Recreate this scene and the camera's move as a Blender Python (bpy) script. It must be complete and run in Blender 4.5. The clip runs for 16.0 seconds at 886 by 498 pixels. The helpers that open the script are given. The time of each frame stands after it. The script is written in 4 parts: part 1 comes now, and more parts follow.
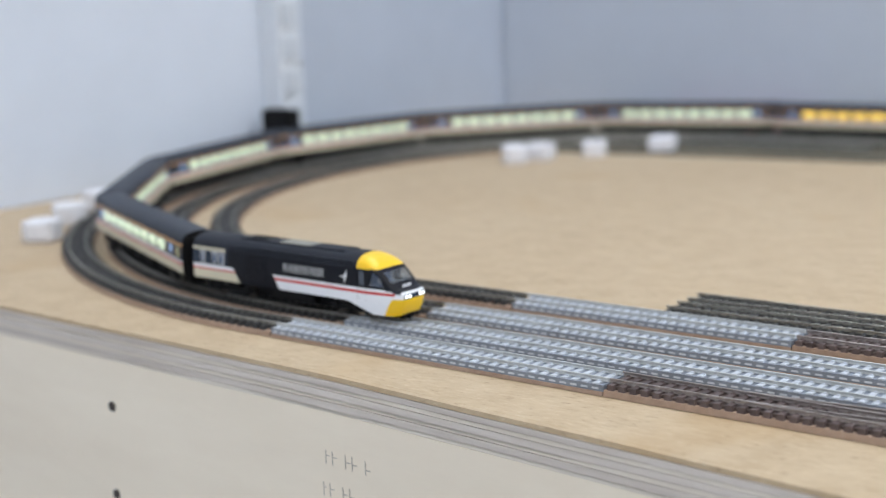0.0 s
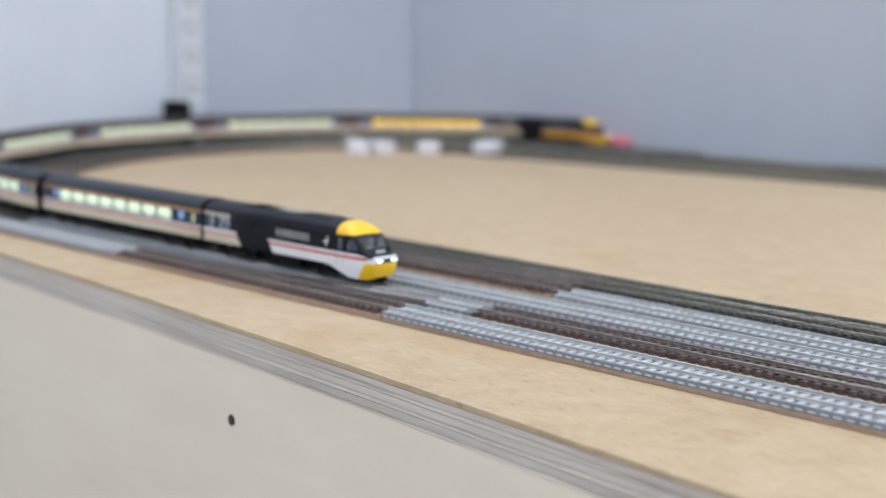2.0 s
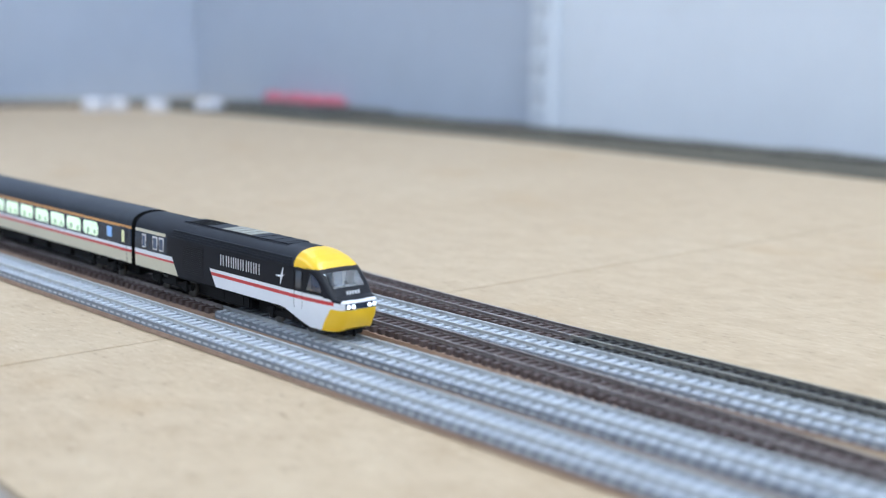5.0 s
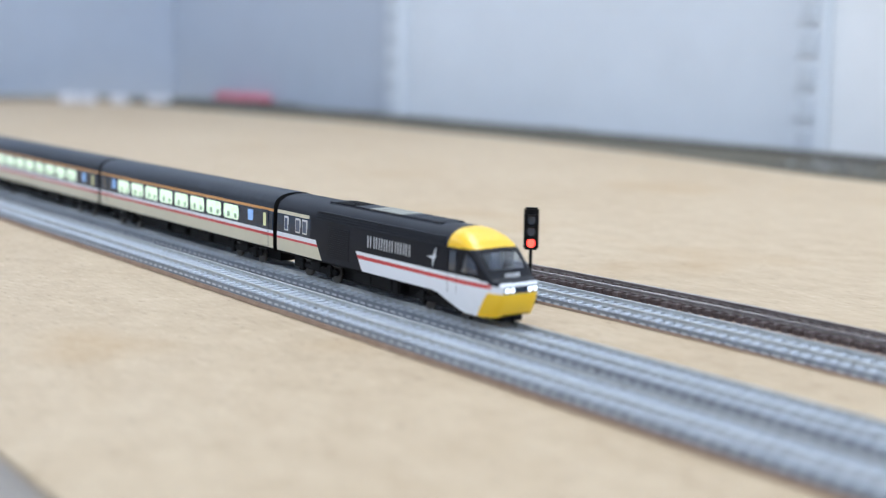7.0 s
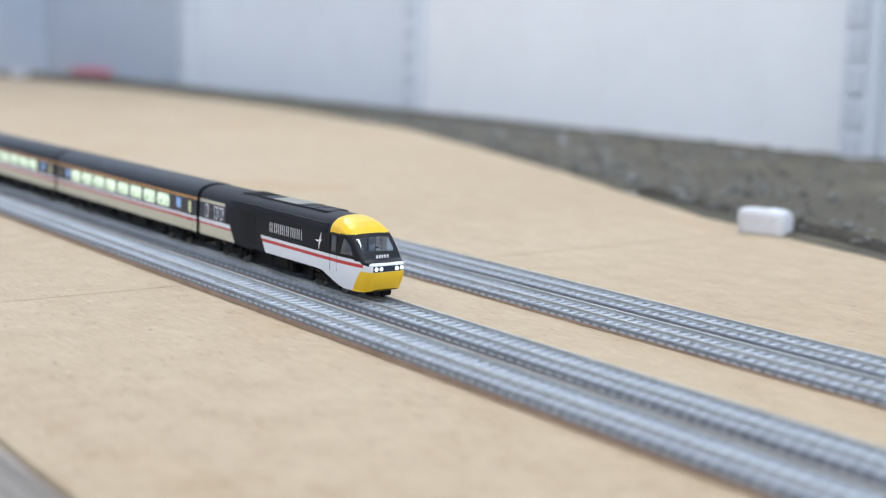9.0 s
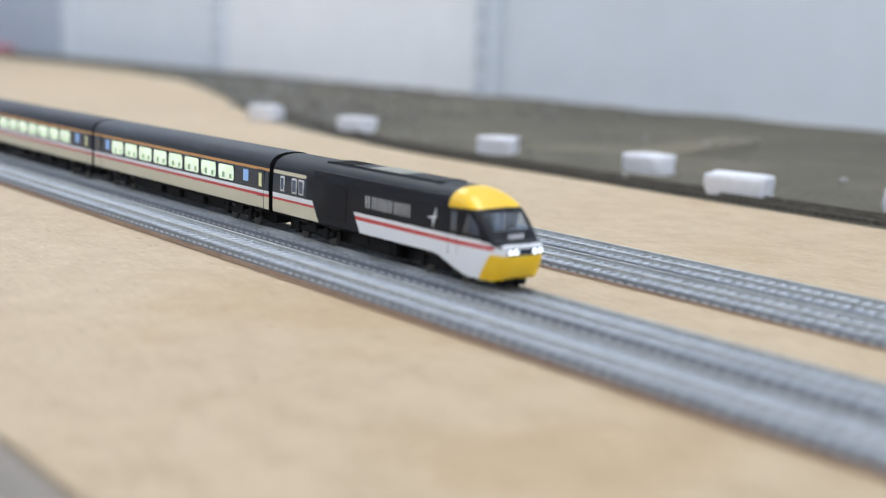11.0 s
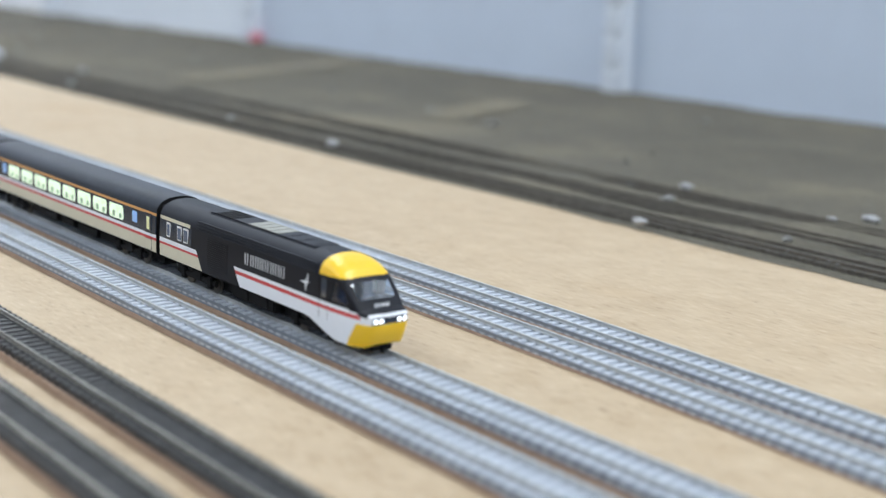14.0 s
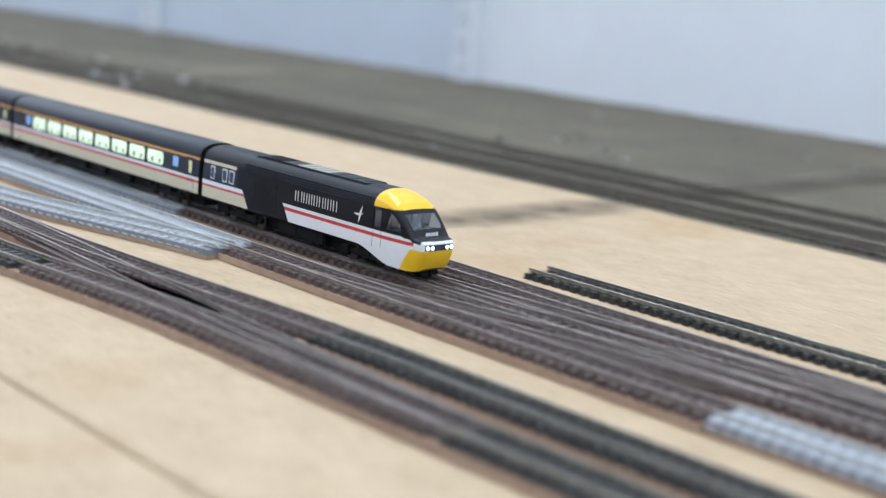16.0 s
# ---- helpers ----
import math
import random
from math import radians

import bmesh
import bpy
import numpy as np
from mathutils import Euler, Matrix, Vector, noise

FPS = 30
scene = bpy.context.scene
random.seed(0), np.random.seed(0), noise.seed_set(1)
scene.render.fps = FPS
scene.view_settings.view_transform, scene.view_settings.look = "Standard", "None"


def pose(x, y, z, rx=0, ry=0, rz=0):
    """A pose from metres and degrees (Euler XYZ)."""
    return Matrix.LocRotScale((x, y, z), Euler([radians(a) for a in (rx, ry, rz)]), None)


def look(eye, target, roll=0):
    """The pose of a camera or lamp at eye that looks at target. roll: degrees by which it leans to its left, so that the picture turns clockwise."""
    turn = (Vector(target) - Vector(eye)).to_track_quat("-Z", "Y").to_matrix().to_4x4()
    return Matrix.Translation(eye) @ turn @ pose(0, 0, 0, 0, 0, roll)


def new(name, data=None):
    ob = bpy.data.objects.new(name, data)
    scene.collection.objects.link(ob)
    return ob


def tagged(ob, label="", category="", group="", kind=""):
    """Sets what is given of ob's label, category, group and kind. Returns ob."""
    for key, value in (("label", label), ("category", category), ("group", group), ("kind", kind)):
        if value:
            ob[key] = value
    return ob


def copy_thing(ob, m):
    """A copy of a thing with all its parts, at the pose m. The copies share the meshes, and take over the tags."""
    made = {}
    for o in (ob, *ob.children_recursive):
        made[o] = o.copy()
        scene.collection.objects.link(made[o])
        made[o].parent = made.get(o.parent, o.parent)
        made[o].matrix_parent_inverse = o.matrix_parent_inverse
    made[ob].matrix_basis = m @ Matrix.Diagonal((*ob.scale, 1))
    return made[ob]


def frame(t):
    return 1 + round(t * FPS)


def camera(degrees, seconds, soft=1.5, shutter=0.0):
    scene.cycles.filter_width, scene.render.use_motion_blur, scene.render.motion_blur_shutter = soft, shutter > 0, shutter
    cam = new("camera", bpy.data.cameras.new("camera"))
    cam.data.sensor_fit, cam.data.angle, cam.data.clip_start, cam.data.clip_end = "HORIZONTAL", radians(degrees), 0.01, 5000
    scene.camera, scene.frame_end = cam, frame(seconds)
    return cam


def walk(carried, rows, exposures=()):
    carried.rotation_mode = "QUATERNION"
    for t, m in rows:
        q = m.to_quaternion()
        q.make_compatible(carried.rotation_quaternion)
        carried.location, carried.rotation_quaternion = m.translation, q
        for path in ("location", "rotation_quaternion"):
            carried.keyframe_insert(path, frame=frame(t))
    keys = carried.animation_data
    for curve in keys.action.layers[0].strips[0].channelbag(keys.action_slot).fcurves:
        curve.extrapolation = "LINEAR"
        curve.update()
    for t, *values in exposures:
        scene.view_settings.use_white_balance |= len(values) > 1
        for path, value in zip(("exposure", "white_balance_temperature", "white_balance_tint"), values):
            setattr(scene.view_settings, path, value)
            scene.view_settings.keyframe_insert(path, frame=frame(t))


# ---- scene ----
# Plan numbers below are metres at 1:76; the model is 1:148, and U brings them to true size.
U = 76.2 / 148
K = 1 / 76.2          # prototype metres to plan metres
RAIL = 0.0106         # rail top above the board
LENS = 35.877
cam = camera(LENS, 16.0, soft=1.15, shutter=0.13)
cam.data.dof.use_dof = True
cam.data.dof.focus_distance = 0.88 * U
cam.data.dof.aperture_fstop = 4.4 / U

# seconds, eye, target, roll
PATH = [
    (0, (0.3325, -0.4015, 0.1339), (0.0276, -0.0167, 0.0396), -2.15),
    (0.5, (0.4259, -0.3844, 0.1330), (0.0832, -0.0313, 0.0445), -0.36),
    (1, (0.5055, -0.3759, 0.1267), (0.1509, -0.0331, 0.0445), -0.05),
    (1.5, (0.5972, -0.3793, 0.1365), (0.2444, -0.0340, 0.0573), 0.10),
    (2, (0.6865, -0.3824, 0.1107), (0.3350, -0.0354, 0.0331), 0.58),
    (2.5, (0.7550, -0.3619, 0.1002), (0.3843, -0.0369, 0.0167), 0.22),
    (3, (0.7880, -0.3383, 0.1034), (0.4072, -0.0245, 0.0226), 0.19),
    (3.5, (0.8323, -0.2968, 0.0941), (0.4591, 0.0274, 0.0191), 0.76),
    (4, (0.8985, -0.2757, 0.0885), (0.5270, 0.0497, 0.0106), 1.03),
    (4.5, (0.9700, -0.2476, 0.0820), (0.5975, 0.0765, 0.0030), 1.01),
    (5, (1.0757, -0.2508, 0.1019), (0.7081, 0.0777, 0.0187), 0.73),
    (7.5, (1.6749, -0.2331, 0.0787), (1.2718, 0.0541, 0.0077), 1.04),
    (8, (1.8409, -0.2333, 0.0920), (1.4430, 0.0619, 0.0247), 0.88),
    (8.5, (1.9815, -0.2456, 0.0814), (1.5863, 0.0521, 0.0096), 1.08),
    (9, (2.1180, -0.2442, 0.0922), (1.7188, 0.0468, 0.0144), 1.55),
    (11.5, (2.7214, -0.2126, 0.0713), (2.3208, 0.0753, -0.0103), 1.59),
    (11.8, (2.8043, -0.2056, 0.0780), (2.4059, 0.0816, -0.0158), 1.87),
    (12, (2.8654, -0.2035, 0.0905), (2.4726, 0.0902, -0.0067), 2.09),
    (12.5, (3.0506, -0.2005, 0.0884), (2.6656, 0.1030, -0.0097), 2.66),
    (13, (3.2424, -0.2067, 0.0950), (2.8585, 0.0966, -0.0079), 2.98),
    (13.5, (3.3955, -0.2126, 0.1015), (3.0055, 0.0834, 0.0003), 2.60),
    (14, (3.5721, -0.2177, 0.1147), (3.1905, 0.0881, 0.0105), 2.16),
    (14.5, (3.7523, -0.2484, 0.1097), (3.3836, 0.0712, 0.0006), 2.25),
    (15, (3.9276, -0.2626, 0.1163), (3.5390, 0.0346, 0.0126), 1.33),
    (15.5, (4.1233, -0.2677, 0.1190), (3.7422, 0.0420, 0.0246), 3.54),
    (15.8, (4.2330, -0.2758, 0.1008), (3.8695, 0.0558, 0.0120), 4.44),
    (16, (4.3111, -0.2861, 0.0970), (3.9550, 0.0516, 0.0015), 4.85),
]
# the camera's own exposure and white balance drift
walk(cam, [(t, look(e, g, roll)) for t, e, g, roll in PATH], [
(0.0, 0.06, 6400, 9), (2.0, 0.03, 6400, 10), (4.0, 0.0, 5950, 10), (5.0, 0.06, 5580, 7), (7.5, -0.03, 5800, 8), (9.0, -0.08, 5950, 9),
    (11.5, -0.18, 6150, 9), (12.3, -0.28, 5950, 8), (13.0, -0.22, 6450, 7), (14.0, 0.0, 6050, 7), (15.0, 0.12, 5780, 5), (15.5, 0.10, 5850, 5), (16.0, 0.13, 5950, 8)])

# ---- light ----
world = bpy.data.worlds.new("room_light")
scene.world = world
world.use_nodes = True
world.node_tree.nodes["Background"].inputs["Color"].default_value = (0.62, 0.72, 0.9, 1)
world.node_tree.nodes["Background"].inputs["Strength"].default_value = 0.3
scene.view_settings.exposure = 0.0


def ceiling_lamp(x, y, z, sx, sy, watts, color, target=None):
    data = bpy.data.lights.new("ceiling_lamp", "AREA")
    data.shape, data.size, data.size_y, data.energy, data.color = "RECTANGLE", sx * U, sy * U, watts, color
    ob = new("ceiling_lamp", data)
    ob.matrix_world = look((x * U, y * U, z * U), ((x if target is None else target[0]) * U, (y - 0.001 if target is None else target[1]) * U, 0))
    return ob


for lx, back, front in ((-0.6, 5.9, 7.4), (1.9, 8.4, 6.4), (4.4, 7.9, 6.4), (6.9, 7.9, 6.4), (9.4, 7.9, 6.4)):
    ceiling_lamp(lx, 0.75, 2.15, 1.6, 0.5, back, (0.96, 0.975, 1.0))
    ceiling_lamp(lx + 0.6, -1.5, 2.15, 1.6, 0.5, front, (0.95, 0.965, 1.0))


# ---- materials ----
def material(name):
    m = bpy.data.materials.new(name)
    m.use_nodes = True
    nt = m.node_tree
    return m, nt, nt.nodes["Principled BSDF"]


def node(nt, kind, **values):
    n = nt.nodes.new(kind)
    for key, value in values.items():
        n.inputs[key].default_value = value
    return n


def ramp(nt, source, stops):
    r = nt.nodes.new("ShaderNodeValToRGB")
    while len(r.color_ramp.elements) < len(stops):
        r.color_ramp.elements.new(0.5)
    for el, (p, c) in zip(r.color_ramp.elements, stops):
        el.position, el.color = p, (*c, 1)
    nt.links.new(source, r.inputs["Fac"])
    return r.outputs["Color"]


def mix(nt, fac, a, b, blend="MIX"):
    n = nt.nodes.new("ShaderNodeMix")
    n.data_type, n.blend_type = "RGBA", blend
    for sock, v in ((n.inputs[0], fac), (n.inputs[6], a), (n.inputs[7], b)):
        if isinstance(v, (int, float)):
            sock.default_value = v
        elif isinstance(v, tuple):
            sock.default_value = (*v, 1)
        else:
            nt.links.new(v, sock)
    return n.outputs[2]


def noise_out(nt, scale, detail=4.0, rough=0.6, stretch=None, coords="Object"):
    tc = nt.nodes.new("ShaderNodeTexCoord")
    n = node(nt, "ShaderNodeTexNoise", Scale=scale, Detail=detail, Roughness=rough)
    mp = nt.nodes.new("ShaderNodeMapping")
    if stretch:
        mp.inputs["Scale"].default_value = stretch
    nt.links.new(tc.outputs[coords], mp.inputs["Vector"])
    nt.links.new(mp.outputs["Vector"], n.inputs["Vector"])
    return n.outputs["Fac"]


def bump(nt, b, height, strength, dist):
    n = node(nt, "ShaderNodeBump", Strength=strength, Distance=dist)
    nt.links.new(height, n.inputs["Height"])
    nt.links.new(n.outputs["Normal"], b.inputs["Normal"])


def paint(name, color, rough=0.45, metal=0.0, vary=0.06, scale=90, relief=0.0, spec=0.5):
    """A painted or moulded surface with slight unevenness at two scales."""
    m, nt, b = material(name)
    a = noise_out(nt, scale)
    c = noise_out(nt, scale * 9, 2.0)
    lo = tuple(max(0, v * (1 - vary * 2)) for v in color)
    hi = tuple(min(1, v * (1 + vary)) for v in color)
    col = mix(nt, 0.35, ramp(nt, a, [(0.3, lo), (0.7, hi)]), ramp(nt, c, [(0.3, lo), (0.7, hi)]))
    nt.links.new(col, b.inputs["Base Color"])
    b.inputs["Roughness"].default_value, b.inputs["Metallic"].default_value = rough, metal
    b.inputs["Specular IOR Level"].default_value = spec
    if relief:
        bump(nt, b, c, 0.5, relief)
    return m


def random_paint(name, lo, hi, rough=0.6, grain=400, relief=0.0002):
    """Pieces that differ a little from one to the next."""
    m, nt, b = material(name)
    info = nt.nodes.new("ShaderNodeObjectInfo")
    geo = nt.nodes.new("ShaderNodeNewGeometry")
    add = nt.nodes.new("ShaderNodeMath")
    add.operation = "ADD"
    nt.links.new(info.outputs["Random"], add.inputs[0])
    nt.links.new(geo.outputs["Random Per Island"], add.inputs[1])
    half = nt.nodes.new("ShaderNodeMath")
    half.operation = "FRACT"
    nt.links.new(add.outputs[0], half.inputs[0])
    base = ramp(nt, half.outputs[0], [(0.0, lo), (1.0, hi)])
    g = noise_out(nt, grain, 3.0)
    col = mix(nt, 0.35, base, ramp(nt, g, [(0.3, tuple(v * 0.6 for v in lo)), (0.75, hi)]))
    nt.links.new(col, b.inputs["Base Color"])
    b.inputs["Roughness"].default_value = rough
    bump(nt, b, g, 0.4, relief)
    return m


def glow(name, color, strength, spots=None):
    m, nt, b = material(name)
    b.inputs["Base Color"].default_value = (*color, 1)
    if spots:
        n = noise_out(nt, spots[0], 1.0)
        col = ramp(nt, n, [(0.38, spots[1]), (0.62, color)])
        nt.links.new(col, b.inputs["Emission Color"])
    else:
        b.inputs["Emission Color"].default_value = (*color, 1)
    b.inputs["Emission Strength"].default_value = strength
    b.inputs["Roughness"].default_value = 0.1
    return m


def chipboard():
    m, nt, b = material("chipboard")
    big = noise_out(nt, 5, 4.0)
    mid = noise_out(nt, 60, 4.0, 0.6, (1.0, 1.3, 1.0))
    flake = noise_out(nt, 330, 5.0, 0.75, (0.55, 1.5, 1.0))
    base = ramp(nt, big, [(0.32, (0.400, 0.294, 0.176)), (0.52, (0.480, 0.370, 0.239)), (0.70, (0.540, 0.436, 0.299))])
    col = mix(nt, 0.45, base, ramp(nt, mid, [(0.34, (0.330, 0.231, 0.128)), (0.66, (0.575, 0.462, 0.318))]))
    chips = ramp(nt, flake, [(0.34, (0.120, 0.070, 0.038)), (0.41, (0.430, 0.333, 0.219)), (0.58, (0.500, 0.398, 0.271)), (0.68, (0.740, 0.637, 0.475))])
    col = mix(nt, 0.38, col, chips)
    # sparse dark flecks
    fleck = noise_out(nt, 170, 3.0, 0.6, (0.7, 1.4, 1.0))
    fm = ramp(nt, fleck, [(0.27, (0.45, 0.45, 0.45)), (0.33, (0.0, 0.0, 0.0))])
    col = mix(nt, fm, col, (0.130, 0.074, 0.038))
    # brown water marks
    stain = noise_out(nt, 9, 2.0)
    sm = ramp(nt, stain, [(0.60, (0.0, 0.0, 0.0)), (0.70, (0.45, 0.45, 0.45))])
    col = mix(nt, sm, col, (0.400, 0.269, 0.133))
    nt.links.new(col, b.inputs["Base Color"])
    b.inputs["Roughness"].default_value = 0.62
    b.inputs["Specular IOR Level"].default_value = 0.35
    bump(nt, b, flake, 0.35, 0.0004)
    return m


def timber(name, lo, hi, stretch, scale=40, rough=0.6):
    m, nt, b = material(name)
    g = noise_out(nt, scale, 6.0, 0.65, stretch)
    w = noise_out(nt, 7, 3.0)
    col = mix(nt, 0.3, ramp(nt, g, [(0.25, lo), (0.7, hi)]), ramp(nt, w, [(0.3, lo), (0.7, hi)]))
    info = nt.nodes.new("ShaderNodeObjectInfo")
    col = mix(nt, 0.25, col, ramp(nt, info.outputs["Random"], [(0.0, lo), (1.0, hi)]))
    nt.links.new(col, b.inputs["Base Color"])
    b.inputs["Roughness"].default_value = rough
    bump(nt, b, g, 0.3, 0.0006)
    return m


def ground_scatter():
    m, nt, b = material("ground_scatter")
    big = noise_out(nt, 4.5, 5.0, 0.65)
    fine = noise_out(nt, 330, 4.0, 0.7)
    mid = noise_out(nt, 16, 5.0, 0.7, (0.6, 1.4, 1.0))
    base = ramp(nt, big, [(0.3, (0.050, 0.043, 0.030)), (0.5, (0.084, 0.075, 0.054)), (0.60, (0.135, 0.118, 0.080)), (0.70, (0.27, 0.23, 0.15))])
    col = mix(nt, 0.4, base, ramp(nt, mid, [(0.3, (0.035, 0.031, 0.024)), (0.55, (0.105, 0.093, 0.066)), (0.68, (0.24, 0.20, 0.13))]))
    col = mix(nt, 0.35, col, ramp(nt, fine, [(0.3, (0.045, 0.043, 0.035)), (0.65, (0.20, 0.185, 0.14))]))
    nt.links.new(col, b.inputs["Base Color"])
    b.inputs["Roughness"].default_value = 0.95
    bump(nt, b, fine, 0.9, 0.002)
    return m


M_CHIP = chipboard()
M_PLY = timber("plywood_edge", (0.37, 0.32, 0.28), (0.71, 0.65, 0.59), (0.25, 2.0, 6.0), 60)
M_PLYL = timber("pale_ply", (0.52, 0.46, 0.385), (0.76, 0.70, 0.61), (0.25, 2.0, 5.0), 60)
M_FASCIA = timber("plywood_face", (0.79, 0.69, 0.55), (0.93, 0.845, 0.70), (0.6, 1.0, 2.4), 14, 0.5)
M_CORK = timber("cork", (0.22, 0.145, 0.105), (0.44, 0.32, 0.24), (1, 1, 1), 240, 0.9)
M_CONC = random_paint("grey_sleeper_plastic", (0.47, 0.51, 0.57), (0.56, 0.60, 0.66), 0.6)
M_BROWN = random_paint("brown_sleeper_plastic", (0.060, 0.041, 0.039), (0.125, 0.090, 0.084), 0.5)
M_BLACK = random_paint("black_sleeper_plastic", (0.016, 0.016, 0.017), (0.038, 0.038, 0.039), 0.5)
M_OLD = random_paint("weathered_sleeper", (0.060, 0.055, 0.048), (0.115, 0.105, 0.090), 0.8)
M_RAIL = paint("weathered_rail", (0.50, 0.515, 0.51), 0.45, 0.15, 0.15, 200)
M_RAILD = paint("dark_rail", (0.40, 0.39, 0.35), 0.38, 0.8, 0.2, 200)
M_RAILB = paint("brown_rail", (0.38, 0.345, 0.33), 0.38, 0.7, 0.2, 200)
M_RAILO = paint("rusted_rail", (0.12, 0.105, 0.085), 0.75, 0, 0.25, 150)
# web darker than its sleepers: the shade in the gaps is in this grey
M_BED = paint("shaded_grey_web", (0.22, 0.25, 0.30), 0.6, 0, 0.15, 200)
M_BEDB = paint("brown_track_web", (0.085, 0.062, 0.056), 0.6, 0, 0.15, 200)
M_BEDK = paint("dark_track_web", (0.045, 0.042, 0.037), 0.8, 0, 0.3, 200)
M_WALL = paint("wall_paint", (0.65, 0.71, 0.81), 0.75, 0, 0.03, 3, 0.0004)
M_WALLG = paint("wall_paint_grey_dim", (0.495, 0.555, 0.66), 0.75, 0, 0.03, 3, 0.0004)
M_WHITE = paint("white_metal", (0.74, 0.785, 0.85), 0.4, 0, 0.03, 12)
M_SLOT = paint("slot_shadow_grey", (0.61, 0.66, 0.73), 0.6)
M_CEIL = paint("ceiling_white", (0.80, 0.80, 0.79), 0.8, 0, 0.03, 2)
M_FLOOR = paint("grey_floor", (0.25, 0.25, 0.26), 0.6, 0, 0.1, 4)
M_FOAM = paint("white_foam", (0.76, 0.77, 0.82), 0.8, 0, 0.05, 150, 0.0006)
M_PINK = paint("pink_foam", (0.58, 0.17, 0.22), 0.8, 0, 0.15, 60, 0.0006)
M_DARK = paint("charcoal_paint", (0.008, 0.009, 0.014), 0.45, 0, 0.10, 60, 0, 0.2)
M_ROOF = paint("roof_grey", (0.018, 0.021, 0.030), 0.55, 0, 0.15, 40, 0, 0.22)
M_COACHROOF = paint("coach_roof_grey", (0.034, 0.041, 0.056), 0.55, 0, 0.15, 40, 0, 0.3)
M_UNDER = paint("underframe_black", (0.006, 0.006, 0.007), 0.7, 0, 0.2, 120, 0, 0.2)
M_YEL = paint("warning_yellow", (0.90, 0.565, 0.016), 0.30, 0, 0.03, 30)
M_WST = paint("stripe_white", (0.82, 0.84, 0.88), 0.32, 0, 0.02, 60)
M_LETTER = paint("pale_grey_lettering", (0.68, 0.69, 0.71), 0.4)
M_RED = paint("stripe_red", (0.58, 0.045, 0.05), 0.35, 0, 0.05, 60)
M_CREAM = paint("cream_beige", (0.66, 0.61, 0.46), 0.38, 0, 0.04, 60)
M_TAN = paint("tan_stripe", (0.66, 0.33, 0.10), 0.4, 0, 0.05, 60)
M_OCHRE = paint("ochre_band", (0.62, 0.36, 0.07), 0.4)
M_NAVY = paint("window_band", (0.020, 0.032, 0.055), 0.25, 0, 0.1, 60)
M_GREY = paint("grey_grille", (0.30, 0.30, 0.265), 0.6, 0.0, 0.1, 120)
M_STEEL = paint("wheel_steel", (0.16, 0.15, 0.14), 0.35, 0.7, 0.15, 120)
M_SEE, nt_, b_ = material("clear_cab_glazing")
pane_, clear_, shine_ = nt_.nodes.new("ShaderNodeMixShader"), nt_.nodes.new("ShaderNodeBsdfTransparent"), nt_.nodes.new("ShaderNodeBsdfGlossy")
clear_.inputs["Color"].default_value, shine_.inputs["Roughness"].default_value = (0.62, 0.68, 0.76, 1), 0.04
pane_.inputs[0].default_value = 0.16
for a_, z_ in ((clear_.outputs[0], pane_.inputs[1]), (shine_.outputs[0], pane_.inputs[2]), (pane_.outputs[0], nt_.nodes["Material Output"].inputs["Surface"])):
    nt_.links.new(a_, z_)
# glass bases lightened towards blue, so that pale reflections are in the colour
M_GLASS = paint("dark_glass", (0.055, 0.065, 0.085), 0.08, 0, 0.0, 60, 0, 1.0)
M_BLUE = paint("blue_sheen_glass", (0.055, 0.095, 0.18), 0.06, 0, 0.0, 60, 0, 1.0)
M_CABIN = paint("cab_interior_grey", (0.10, 0.11, 0.125), 0.6)
M_BULK = paint("cab_bulkhead_pale", (0.55, 0.60, 0.68), 0.5)
M_CABSEAT = paint("cab_seat_blue", (0.12, 0.20, 0.38), 0.5)
M_LIT = glow("lit_window", (0.84, 0.97, 0.74), 0.62, (420, (0.36, 0.47, 0.32)))
M_DOORLIT = glow("dim_door_window", (0.62, 0.62, 0.34), 0.28)
M_LAVLIT = glow("bluish_lit_window", (0.24, 0.40, 0.68), 0.35)
M_LITY = glow("lit_window_yellow", (1.0, 0.66, 0.12), 1.0, (150, (0.62, 0.40, 0.08)))
M_LAMP = glow("headlamp_glow", (0.90, 0.96, 1.0), 2.2)
M_REDL = glow("red_signal_glow", (1.0, 0.05, 0.03), 4.0)
M_SCAT = ground_scatter()
M_SCRAP = paint("dusty_scrap", (0.36, 0.365, 0.37), 0.85, 0, 0.15, 150, 0.0006)
M_PENCIL = paint("pencil", (0.46, 0.42, 0.36), 0.7)
M_HOLE = paint("screw_recess_shade", (0.055, 0.045, 0.04), 0.8)


# ---- mesh helpers ----
def mesh_of(name, verts, faces, mat, smooth=False):
    me = bpy.data.meshes.new(name)
    me.from_pydata([(v[0] * U, v[1] * U, v[2] * U) for v in verts], [], faces)
    me.materials.append(mat)
    me.validate()
    if smooth:
        for p in me.polygons:
            p.use_smooth = True
    return me


def part(name, geo, mat, parent=None, label="", smooth=False, at=None):
    """One mesh object from (verts, faces), under its thing."""
    me = geo if isinstance(geo, bpy.types.Mesh) else mesh_of(name, geo[0], geo[1], mat, smooth)
    ob = new(name, me)
    if parent:
        ob.parent = parent
    if at is not None:
        ob.matrix_basis = at
    if label:
        tagged(ob, label)
    return ob


def place(x, y, z, rx=0, ry=0, rz=0):
    return pose(x * U, y * U, z * U, rx, ry, rz)


def join(*geos):
    verts, faces = [], []
    for v, f in geos:
        o = len(verts)
        verts += list(v)
        faces += [tuple(i + o for i in q) for q in f]
    return verts, faces


